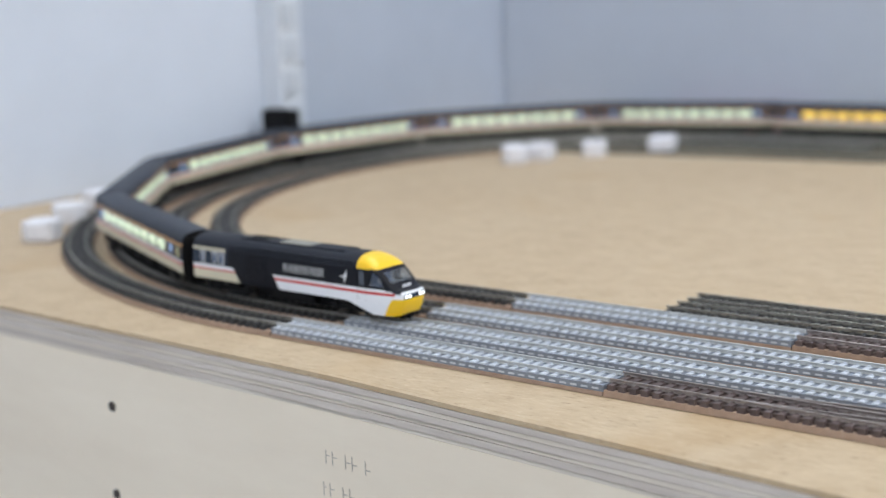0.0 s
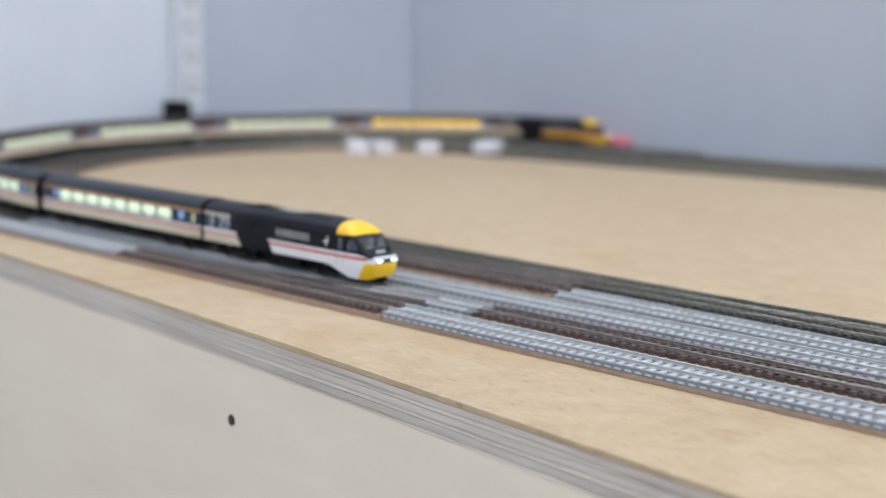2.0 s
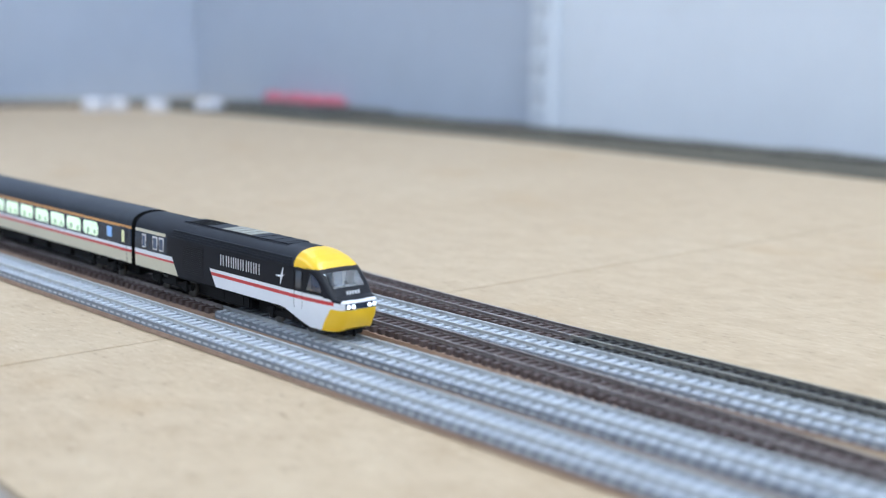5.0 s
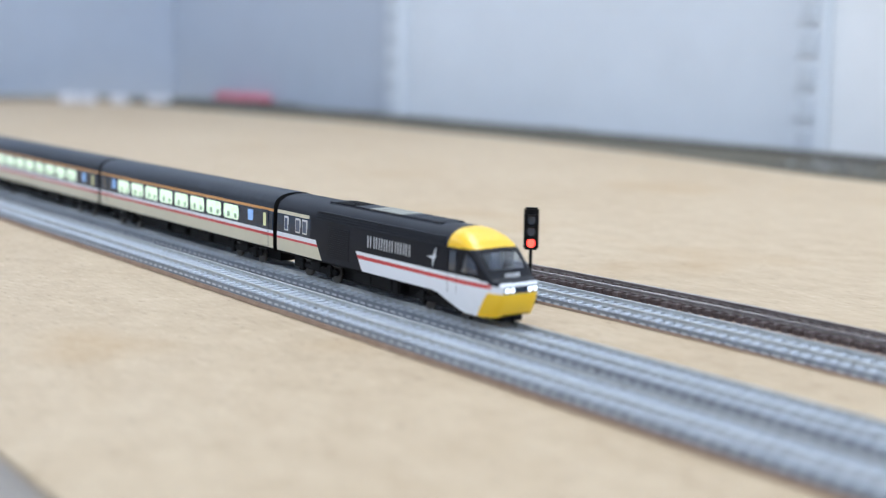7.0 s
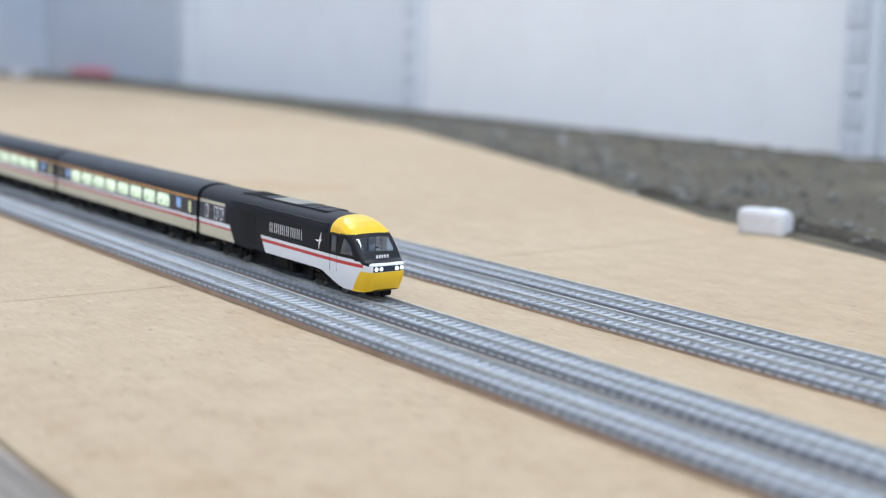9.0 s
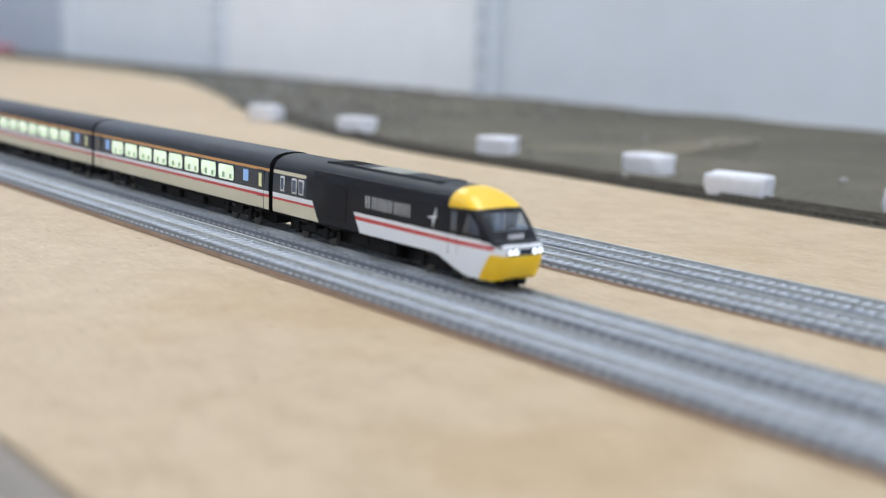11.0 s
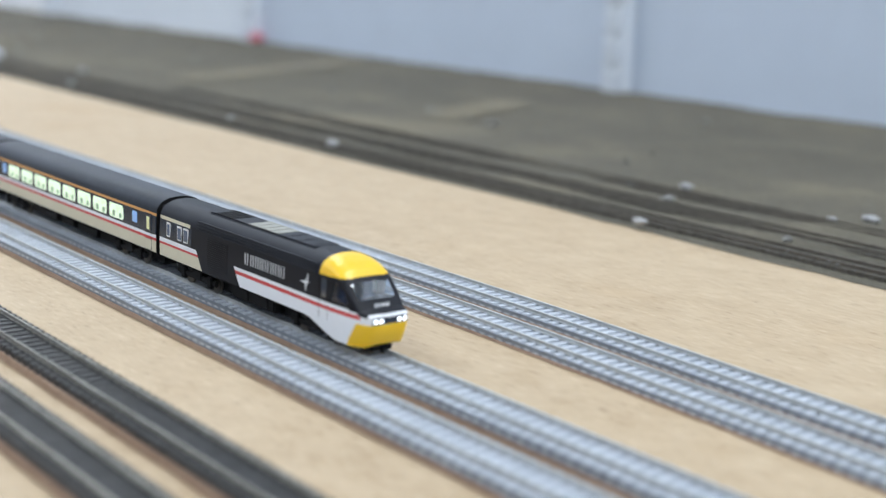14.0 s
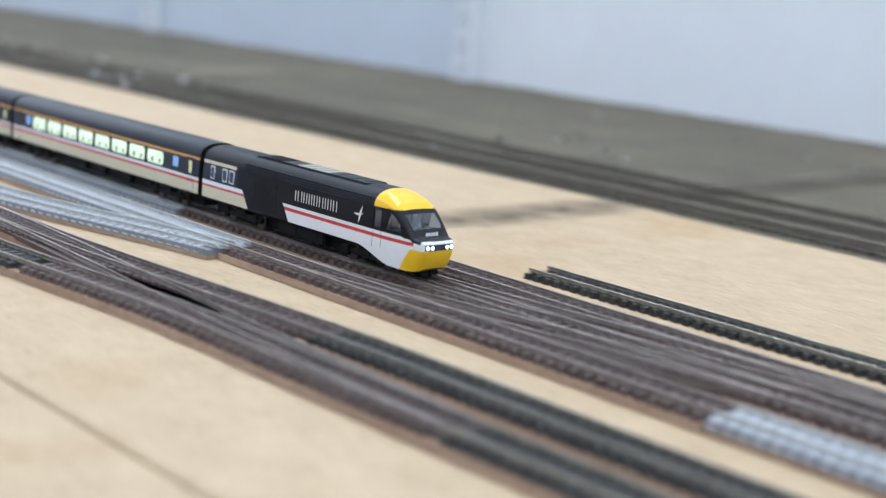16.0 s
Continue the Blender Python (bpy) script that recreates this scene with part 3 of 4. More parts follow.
def siding_back(s):
    return bent(s, [(7.0, -0.1455), (7.55, -0.1465), (7.92, -0.126), (8.3, -0.125)])


def siding_front(s):
    return bent(s, [(7.15, -0.197), (7.55, -0.195), (7.81, -0.174), (8.15, -0.170)])


def crossover(s):
    return bent(s, [(7.46, -0.147), (8.0, -0.171)])


railway_track("black", siding_back, 7.025, 7.425, 50)
railway_track("brown", siding_back, 7.426, 7.842, 50, extra=((crossover, 7.47, 7.78),))
railway_track("black", siding_back, 7.843, 9.24, 80)
railway_track("grey", lambda s: bent(s, [(6.90, -0.121), (7.36, -0.108), (7.72, -0.048)]), 7.050, 7.64, 68, drop=0.0006)
railway_track("black", siding_front, 5.483, 7.646, 262)
railway_track("brown", siding_front, 7.647, 7.99, 41, extra=((crossover, 7.68, 7.985),))
railway_track("black", siding_front, 7.991, 9.24, 80)
# short siding beyond the junction
railway_track("black", straight(0.112), 7.764, 9.24, 150, cork=False, drop=0.0040)
# far sidings along the scatter


def far_line(d):
    return lambda s: bent(s, [(2.70, 0.685 + d), (3.83, 0.462 + d), (9.24, 0.452 + d)])


railway_track("old", far_line(0.0), 2.95, 9.24, 0, cork=False, drop=0.003)
railway_track("old", far_line(0.056), 4.35, 9.24, 0, cork=False, drop=0.0015)
railway_track("old", far_line(0.125), 5.0, 9.24, 0, cork=False, drop=0.0025)


# ---- train ----
def lerp(x, table_):
    return float(np.interp(x, [p[0] for p in table_], [p[1] for p in table_]))


TOPZ = [(-17.8, 3.82), (-3.3, 3.82), (-2.9, 3.76), (-2.4, 3.58), (-2.0, 3.36), (-1.68, 3.10), (-1.2, 2.62), (-0.75, 2.12), (-0.62, 1.99), (-0.30, 1.93), (-0.10, 1.86), (-0.03, 1.80), (0.0, 1.70)]
LOWZ = [(-17.8, 1.06), (-4.3, 1.06), (-3.9, 1.0), (-2.6, 0.55), (-2.1, 0.42), (-1.0, 0.40), (-0.7, 0.40), (-0.3, 0.41), (-0.14, 0.43), (-0.05, 0.46), (-0.015, 0.50), (0.0, 0.55)]
WIDE = [(-17.8, 1.37), (-3.6, 1.37), (-2.4, 1.345), (-1.6, 1.29), (-1.0, 1.22), (-0.6, 1.14), (-0.36, 1.08), (-0.2, 1.01), (-0.1, 0.93), (-0.04, 0.84), (-0.012, 0.74), (0.0, 0.62)]
ZLEV = [0.40 + 0.055 * i for i in range(47)]


def power_car_rings():
    xs = [-17.74, -13.38, -10.39] + [-17.6 + 0.12 * i for i in range(111)] + [-4.2 + 0.045 * i for i in range(93)] + [-0.11, -0.09, -0.07, -0.05, -0.035, -0.022, -0.012, -0.006, 0.0]
    rings = []
    for x in sorted(set(round(min(v, 0.0), 4) for v in xs)):
        h, b, w = lerp(x, TOPZ), lerp(x, LOWZ), lerp(x, WIDE)
        zs = min(2.93, h - lerp(x, [(-3.3, 0.9), (-1.7, 0.42), (-0.6, 0.22), (0, 0.16)]))
        pw = lerp(x, [(-3.4, 2.35), (-1.7, 3.4), (-0.6, 4.5)])
        ring = []
        for z in ZLEV:
            z = min(max(z, b), zs)
            y = w - 0.055 * max(0, (z - 2.0)) ** 2 - 0.05 * max(0, 1.2 - z)
            ring.append((y, z))
        yt = ring[-1][0]
        for k in range(1, 23):
            a = math.pi / 2 * k / 22
            ring.append((yt * math.cos(a) ** (2 / pw), zs + (h - zs) * math.sin(a) ** (2 / pw)))
        rings.append((x, ring))
    return rings


def car_region(x, y, z, top):
    """Which painted part of the power car a spot of its shell belongs to."""
    a = abs(y)
    if x > -3.3 and z > 3.05 + 0.02 * (x + 3.3) and top and x < -1.62:
        return "nose_dome"
    if top and -1.52 < x < -0.90 and a < 0.93 - 0.10 * (x + 1.52):
        return "windscreen"
    if x < -14.6 and 2.93 < z < 3.07:
        return "cream_panel"
    if top and -1.75 < x < -0.20:
        return "body"
    if not top or z < 2.9:
        if z < 1.42 and x > -1.33 + (z - 0.40) * 0.58:
            return "nose_skirt"
        if z < lerp(x, [(-1.6, 1.95), (-0.7, 1.87)]) and x > -10.39:
            if 1.62 < z < 1.76 and x < -0.55:
                return "red_stripe"
            return "white_stripe"
        if -2.32 + (z - 2.05) * 0.32 < x < -1.28 - (z - 2.05) * 0.42 and 2.08 < z < 2.88 and not top:
            return "side_window"
        if -3.12 < x < -2.72 and 2.12 < z < 2.86:
            return "door_window"
        if x < -13.38 and z < 1.98:
            if 1.66 < z < 1.80:
                return "red_stripe"
            return "white_stripe" if z > 1.78 else "cream_panel"
        if x < -14.3 and 2.0 < z < 2.95:
            return "window_band"
    return "roof" if top and z > 3.0 else "body"


def chin(x, z):
    """The nose front leans back below the lamps."""
    if x > -1.3 and z < 1.46:
        return x - min(1.0, (x + 1.3) / 0.9) * 0.36 * (1.46 - z) ** 1.7
    return x


def slant(x, z):
    """Leans the ends of the painted side bands, so that their edges run clean."""
    z = min(max(z, 1.06), 1.98)
    x += (1.98 - z) * 0.62 * max(0.0, 1 - max(0.0, abs(x + 10.39) - 0.05) / 1.3)
    return x - (z - 1.06) * 0.62 * max(0.0, 1 - max(0.0, abs(x + 13.38) - 0.05) / 1.2)


def power_car_shell():
    rings = power_car_rings()
    m = len(rings[0][1])
    nside = len(ZLEV)
    out = {}
    for side in (1, -1):
        for i in range(len(rings) - 1):
            for j in range(m - 1):
                quad = [(rings[i][0], *rings[i][1][j]), (rings[i + 1][0], *rings[i + 1][1][j]), (rings[i + 1][0], *rings[i + 1][1][j + 1]), (rings[i][0], *rings[i][1][j + 1])]
                quad = [(x, y * side, z) for x, y, z in quad]
                if max(abs(quad[0][2] - quad[3][2]), abs(quad[1][2] - quad[2][2]), abs(quad[0][1] - quad[3][1])) < 1e-6:
                    continue
                c = [sum(q[k] for q in quad) / 4 for k in range(3)]
                key = car_region(c[0], c[1], c[2], j >= nside - 1)
                quad = [(slant(chin(x, z), z), y, z) for x, y, z in quad]
                out.setdefault(key, []).append(quad if side < 0 else quad[::-1])
    # end caps
    for x, ring, key in ((rings[0][0], rings[0][1], "body"), (rings[-1][0], rings[-1][1], "nose_skirt")):
        for (ya, za), (yb, zb) in zip(ring, ring[1:]):
            if abs(za - zb) + abs(ya - yb) > 1e-6:
                q = [(chin(x, za), ya, za), (chin(x, zb), yb, zb), (chin(x, zb), -yb, zb), (chin(x, za), -ya, za)]
                out[key if key == "body" or za < 1.42 else "white_stripe"].append(q if x == 0 else q[::-1])
    # floor
    for i in range(len(rings) - 1):
        (xa, ra), (xb, rb) = rings[i], rings[i + 1]
        fa, fb = chin(xa, ra[0][1]), chin(xb, rb[0][1])
        q = [(fa, ra[0][0], ra[0][1]), (fa, -ra[0][0], ra[0][1]), (fb, -rb[0][0], rb[0][1]), (fb, rb[0][0], rb[0][1])]
        out["body" if xb < -4 else "nose_skirt"].append(q)
    return out


def quads_geo(quads, cx):
    """Quads in prototype metres to a welded plan-size mesh, with x counted from the vehicle's middle."""
    index, verts, faces = {}, [], []
    for q in quads:
        face = []
        for x, y, z in q:
            key = (round(x, 4), round(y, 4), round(z, 4))
            if key not in index:
                index[key] = len(verts)
                verts.append(((x - cx) * K, y * K, z * K))
            if index[key] not in face:
                face.append(index[key])
        if len(face) > 2:
            faces.append(tuple(face))
    return verts, faces


def kbox(x0, x1, y0, y1, z0, z1, cx, bevel=0.0):
    return box((x0 - cx) * K, (x1 - cx) * K, y0 * K, y1 * K, z0 * K, z1 * K, bevel * K)


def bogie(parent, x, cx, base, wheel_r):
    """A bogie frame with springs and two axles of wheels."""
    frame_ = part("bogie", join(
        kbox(x - base / 2 - 0.55, x + base / 2 + 0.55, -1.16, -0.98, 0.42, 0.72, cx, 0.05), kbox(x - base / 2 - 0.55, x + base / 2 + 0.55, 0.98, 1.16, 0.42, 0.72, cx, 0.05),
        kbox(x - 0.45, x + 0.45, -1.2, 1.2, 0.45, 0.95, cx, 0.05),
        *[kbox(x + d * base / 2 - 0.2, x + d * base / 2 + 0.2, s * 1.14 - 0.1, s * 1.14 + 0.1, 0.30, 0.86, cx, 0.04) for d in (-1, 1) for s in (-1, 1)]), M_UNDER, parent)
    for d in (-1, 1):
        for s in (-1, 1):
            part("wheel", disc((x + d * base / 2 - cx) * K, s * 0.76 * K, wheel_r * K, wheel_r * K, 0.16 * K, "y", 20), M_STEEL, frame_)


def power_car(stripe):
    cx = -8.87
    top = tagged(new("power_car"), "charcoal streamlined model power car with yellow nose on the track", "train engine", "vehicles of the model train")
    shell = power_car_shell()
    mats = {"body": M_DARK, "roof": M_ROOF, "nose_dome": M_YEL, "nose_skirt": M_YEL, "white_stripe": stripe, "red_stripe": M_RED, "windscreen": M_SEE, "side_window": M_SEE, "door_window": M_GLASS, "cream_panel": M_CREAM, "window_band": M_NAVY}
    labels = {"nose_dome": "glossy yellow cab roof", "nose_skirt": "yellow nose front", "white_stripe": "white side band", "red_stripe": "thin red line", "windscreen": "dark raked windscreen", "cream_panel": "cream lower panel"}
    for key, quads in shell.items():
        part(key, quads_geo(quads, cx), mats[key], top, labels.get(key, ""), smooth=key not in ("cream_panel",))
    # headlamp cluster
    def front_x(y):
        return float(np.interp(-abs(y), [-p[1] for p in WIDE], [p[0] for p in WIDE]))
    lv, lf = [], []
    for k in range(25):
        y = -0.86 + 1.72 * k / 24
        fx = front_x(y)
        for px, pz in ((fx - 0.06, 1.44), (fx + 0.014, 1.46), (fx + 0.008, 1.73), (fx - 0.06, 1.75)):
            lv.append(((px - cx) * K, y * K, pz * K))
    for k in range(24):
        for q in range(4):
            lf.append((k * 4 + q, k * 4 + (q + 1) % 4, (k + 1) * 4 + (q + 1) % 4, (k + 1) * 4 + q))
    part("lamp_panel", (lv, lf), M_NAVY, top, "black lamp recess across the nose")
    for y in (-0.72, -0.45, 0.45, 0.72):
        part("headlamp", disc((front_x(y) + 0.018 - cx) * K, y * K, 1.595 * K, 0.090 * K, 0.05 * K, "x", 14), M_LAMP, top, "lit white headlamp")
    for i in range(5):
        part("number_bar", kbox(-0.70, -0.66, -0.36 + 0.155 * i, -0.27 + 0.155 * i, 2.06, 2.22, cx), M_WST, top, "white bar of the number", at=place(0.0012, 0, -0.0005))
    part("wiper", kbox(-1.16, -0.84, -0.10, -0.05, 2.42, 2.46, cx), M_UNDER, top, at=place(0.0006, 0, 0.0008))
    part("cab_console", kbox(-1.75, -1.15, -0.85, 0.85, 1.85, 2.22, cx, 0.1), M_CABIN, top)
    part("cab_bulkhead", kbox(-2.78, -2.70, -1.2, 1.2, 1.6, 3.0, cx), M_BULK, top, "pale wall behind the cab")
    for sy in (-0.62, 0.62):
        part("cab_seat", join(kbox(-2.55, -2.05, sy - 0.26, sy + 0.26, 1.9, 2.08, cx, 0.05), kbox(-2.62, -2.48, sy - 0.26, sy + 0.26, 2.0, 2.78, cx, 0.05)), M_CABSEAT, top)
    part("buffer_beam", join(kbox(-1.3, -0.52, -0.55, 0.55, 0.16, 0.50, cx, 0.06), kbox(-0.58, -0.40, -0.05, 0.05, 0.10, 0.46, cx, 0.02)), M_UNDER, top)
    # lettering in plain bars, and the bird mark as a plain dart
    for side in (-1, 1):
        y = side * 1.385
        y0, y1 = min(y, y - side * 0.03), max(y, y - side * 0.03)
        x = -9.35
        for w in (0.09, 0.36, 0.30, 0.28, 0.30, 0.34, 0.09, 0.30, 0.32):
            for bx in ((x, x + 0.06),) if w < 0.1 else ((x, x + 0.06), (x + w - 0.07, x + w - 0.02)):
                part("letter_bar", kbox(bx[0], bx[1], y0, y1, 2.23, 2.76, cx), M_LETTER, top, "pale bar of the side lettering")
            x += w + 0.125
        def tri(pts):
            n = len(pts)
            v = [((px - cx) * K, yy * K, pz * K) for yy in (y0, y1) for px, pz in pts]
            return v, [tuple(range(n)), tuple(range(n, 2 * n))[::-1]] + [(i, (i + 1) % n, n + (i + 1) % n, n + i) for i in range(n)]
        part("bird_mark", join(tri([(-4.68, 2.46), (-3.98, 2.54), (-4.16, 2.42), (-4.4, 2.40)]), tri([(-4.28, 2.46), (-4.06, 2.90), (-4.12, 2.5)]), tri([(-4.28, 2.43), (-4.30, 2.02), (-4.14, 2.44)])), M_WST, top, "small white bird-like mark")
        # air grille with louvres
        for i in range(15):
            part("louvre", kbox(-12.85, -10.95, min(side * 1.36, side * 1.392), max(side * 1.36, side * 1.392), 1.35 + 0.1 * i, 1.39 + 0.1 * i, cx), M_DARK, top)
        # ribbed shoulder of the roof
        for i in range(4):
            part("shoulder_rib", kbox(-13.95, -3.55, min(side * (1.375 - 0.035 * i), side * 1.1), max(side * (1.375 - 0.035 * i), side * 1.1), 2.99 + 0.115 * i, 3.065 + 0.115 * i, cx, 0.02), M_ROOF, top)
        for wx in (-17.0, -15.9, -15.25):
            part("van_window", join(kbox(wx, wx + (0.42 if wx < -16 else 0.5), min(side * 1.33, side * 1.375), max(side * 1.33, side * 1.375), 2.1, 2.85, cx, 0.03)), M_LETTER, top, "pale framed van window")
            part("van_pane", kbox(wx + 0.09, wx + (0.33 if wx < -16 else 0.41), min(side * 1.35, side * 1.39), max(side * 1.35, side * 1.39), 2.2, 2.76, cx), M_BLUE, top)
        part("door_line", join(kbox(-3.23, -3.215, min(side * 1.35, side * 1.372), max(side * 1.35, side * 1.372), 1.15, 2.9, cx), kbox(-2.63, -2.615, min(side * 1.32, side * 1.352), max(side * 1.32, side * 1.352), 1.15, 2.9, cx)), M_UNDER, top)
    # roof equipment
    part("roof_hatch", kbox(-13.9, -4.7, -0.66, 0.66, 3.60, 3.83, cx, 0.06), M_ROOF, top)
    for i in range(4):
        part("exhaust_panel", kbox(-10.4 + 0.66 * i, -9.80 + 0.66 * i, -0.60, 0.60, 3.80, 3.85, cx, 0.02), M_GREY, top, "grey roof exhaust panel")
    for i in range(9):
        part("fan_slat", kbox(-13.4 + 0.2 * i, -13.3 + 0.2 * i, -0.6, 0.6, 3.80, 3.845, cx), M_UNDER, top)
    for i in range(3):
        part("roof_rib", kbox(-7.2 + 1.0 * i, -7.1 + 1.0 * i, -0.6, 0.6, 3.80, 3.845, cx), M_DARK, top)
    part("rear_panel", kbox(-17.80, -17.74, -0.55, 0.55, 1.1, 3.3, cx, 0.02), M_UNDER, top)
    # underside
    part("fuel_tank", join(kbox(-10.9, -7.1, -1.18, 1.18, 0.34, 1.05, cx, 0.08), kbox(-10.2, -9.3, -1.22, 1.22, 0.5, 0.95, cx, 0.03), kbox(-8.8, -7.6, -1.22, 1.22, 0.45, 0.98, cx, 0.03)), M_UNDER, top)
    part("chassis", join(kbox(-17.5, -1.6, -1.15, 1.15, 0.9, 1.08, cx), kbox(-17.2, -1.9, -0.66, 0.66, 0.25, 0.95, cx)), M_UNDER, top)
    part("gangway", kbox(-17.95, -17.72, -1.0, 1.0, 0.8, 3.5, cx, 0.05), M_UNDER, top, "black gangway end")
    bogie(top, -3.95, cx, 2.6, 0.5)
    bogie(top, -14.25, cx, 2.6, 0.5)
    return top


def coach(lit):
    """A saloon coach, 22.5 m at full size, lit from within."""
    length, cx = 22.5, -11.25
    top = tagged(new("passenger_coach"), "model passenger coach with lit windows, cream lower sides and dark roof", "train coach", "vehicles of the model train")
    levels = [(1.36, 1.06), (1.37, 1.2), (1.37, 1.66), (1.37, 1.80), (1.37, 1.96), (1.365, 2.10), (1.345, 2.80), (1.335, 2.92), (1.325, 3.06)]
    bands = ["cream_panel", "cream_panel", "red_stripe", "white_stripe", "window_band", "window_band", "window_band", "tan_stripe"]
    roof = [(1.325 * math.cos(a) ** 0.85, 3.06 + 0.79 * math.sin(a) ** 0.85) for a in [math.pi / 2 * k / 12 for k in range(13)]]
    out = {}
    xs = [-length, -length + 0.05, -0.05, 0.0]
    ins = [0.03, 0.0, 0.0, 0.03]
    for side in (1, -1):
        for i in range(3):
            xa, xb, ia, ib = xs[i], xs[i + 1], ins[i], ins[i + 1]
            for (ring, names) in ((levels, bands), (roof, ["roof"] * 12)):
                for j in range(len(ring) - 1):
                    (ya, za), (yb, zb) = ring[j], ring[j + 1]
                    q = [(xa, side * (ya - ia), za), (xb, side * (ya - ib), za), (xb, side * max(0, yb - ib), zb), (xa, side * max(0, yb - ia), zb)]
                    out.setdefault(names[j], []).append(q if side < 0 else q[::-1])
    for x in (-length, 0.0):
        ring = levels + roof[1:]
        for (ya, za), (yb, zb) in zip(ring, ring[1:]):
            q = [(x, ya - 0.03, za), (x, max(0, yb - 0.03), zb), (x, -max(0, yb - 0.03), zb), (x, -(ya - 0.03), za)]
            out.setdefault("end_wall" if x == 0 else "end_wall_rear", []).append(q if x == 0 else q[::-1])
    mats = {"cream_panel": M_CREAM, "red_stripe": M_RED, "white_stripe": M_WST, "window_band": M_NAVY, "tan_stripe": M_TAN, "roof": M_COACHROOF, "end_wall": M_UNDER, "end_wall_rear": M_UNDER}
    for key, quads in out.items():
        part("end_wall" if "end" in key else key, quads_geo(quads, cx), mats[key], top, smooth=key == "roof")
    for side in (-1, 1):
        for i in range(8):
            x = -3.55 - 2.03 * i
            part("window_frame", kbox(x - 1.90, x - 0.02, min(side * 1.31, side * 1.372), max(side * 1.31, side * 1.372), 2.06, 2.86, cx, 0.05), M_NAVY, top)
            part("window", kbox(x - 1.80, x - 0.12, min(side * 1.30, side * 1.382), max(side * 1.30, side * 1.382), 2.08, 2.83, cx, 0.08), lit, top, "softly lit window")
            part("seat_shade", join(kbox(x - 1.42, x - 1.08, min(side * 1.37, side * 1.386), max(side * 1.37, side * 1.386), 2.14, 2.46, cx, 0.01), kbox(x - 0.62, x - 0.32, min(side * 1.37, side * 1.386), max(side * 1.37, side * 1.386), 2.14, 2.42, cx, 0.01)), M_SEAT, top)
        for x0 in (-1.2, -length + 0.45):
            part("door", kbox(x0, x0 + 0.75, min(side * 1.33, side * 1.38), max(side * 1.33, side * 1.38), 1.10, 2.95, cx, 0.01), M_NAVY, top)
            part("door_lower", kbox(x0 + 0.02, x0 + 0.73, min(side * 1.33, side * 1.387), max(side * 1.33, side * 1.387), 1.12, 1.64, cx), M_CREAM, top)
            part("door_line", kbox(x0 + 0.02, x0 + 0.73, min(side * 1.33, side * 1.387), max(side * 1.33, side * 1.387), 1.66, 1.80, cx), M_RED, top)
            part("door_band", kbox(x0 + 0.02, x0 + 0.73, min(side * 1.33, side * 1.387), max(side * 1.33, side * 1.387), 1.81, 1.95, cx), M_WST, top)
            part("door_window", kbox(x0 + 0.22, x0 + 0.55, min(side * 1.33, side * 1.386), max(side * 1.33, side * 1.386), 2.1, 2.8, cx, 0.02), M_DOORLIT if x0 > -2 and side < 0 else M_GLASS, top)
        for x0 in (-2.65, -length + 1.95):
            part("lavatory_window", kbox(x0, x0 + 0.55, min(side * 1.33, side * 1.38), max(side * 1.33, side * 1.38), 2.2, 2.8, cx, 0.03), M_LAVLIT, top)
    for x0 in (-0.02, -length - 0.20):
        part("gangway", kbox(x0, x0 + 0.22, -1.0, 1.0, 0.8, 3.5, cx, 0.05), M_UNDER, top, "black gangway end")
    part("side_skirt", kbox(-17.2, -5.4, -0.98, 0.98, 0.36, 0.88, cx, 0.04), M_UNDER, top)
    for x0 in (-5.3, -length + 0.4):
        part("end_frame", kbox(x0, x0 + 4.9, -0.66, 0.66, 0.30, 0.9, cx), M_UNDER, top)
    part("underframe", join(kbox(-length + 0.3, -0.3, -1.12, 1.12, 0.86, 1.08, cx), kbox(-15.5, -12.8, -1.2, 1.2, 0.42, 0.9, cx, 0.06), kbox(-11.9, -10.4, -1.2, 1.2, 0.46, 0.9, cx, 0.06), kbox(-9.6, -7.4, -1.2, 1.2, 0.40, 0.9, cx, 0.06)), M_UNDER, top)
    bogie(top, -3.4, cx, 2.5, 0.46)
    bogie(top, -length + 3.4, cx, 2.5, 0.46)
    return top


M_SEAT = paint("seat_in_window", (0.40, 0.50, 0.36), 0.7)
front_car = power_car(M_WST)
coaches = [coach(M_LIT)]
for i in range(5):
    coaches.append(copy_thing(coaches[0], place(0, 0, 0)))
coaches.append(tagged(coach(M_LITY), "model passenger coach with warm yellow lit windows and dark roof"))
rear_car = power_car(M_OCHRE)
tagged(rear_car, "charcoal model power car at the tail, yellow nose facing back")


# ---- loose things on the board ----
def foam_block(x, y, sx, sy, sz, turn, tilt=0):
    bm = bmesh.new()
    bmesh.ops.create_cube(bm, size=1)
    bmesh.ops.subdivide_edges(bm, edges=bm.edges[:], cuts=4, use_grid_fill=True)
    seed = x * 7.3 + y * 3.1
    for v in bm.verts:
        c = v.co.copy()
        r = max(0.93, 1 - 0.25 * max(0, c.length - 0.66))
        n_ = 0.10 * noise.noise(c * 3 + Vector((seed, 0, 0)))
        v.co = (c.x * r * (1 + n_) * sx, c.y * r * (1 + n_) * sy, (c.z * r * (1 + n_) + 0.43) * sz)
    bm.verts.index_update()
    geo = [tuple(v.co) for v in bm.verts], [tuple(v.index for v in f.verts) for f in bm.faces]
    bm.free()
    ob = part("foam_block", geo, M_FOAM, smooth=True, at=place(x, y, 0.001, 0, tilt, turn))
    return tagged(ob, "small white foam packing block lying on the board", "foam block", "white foam blocks")


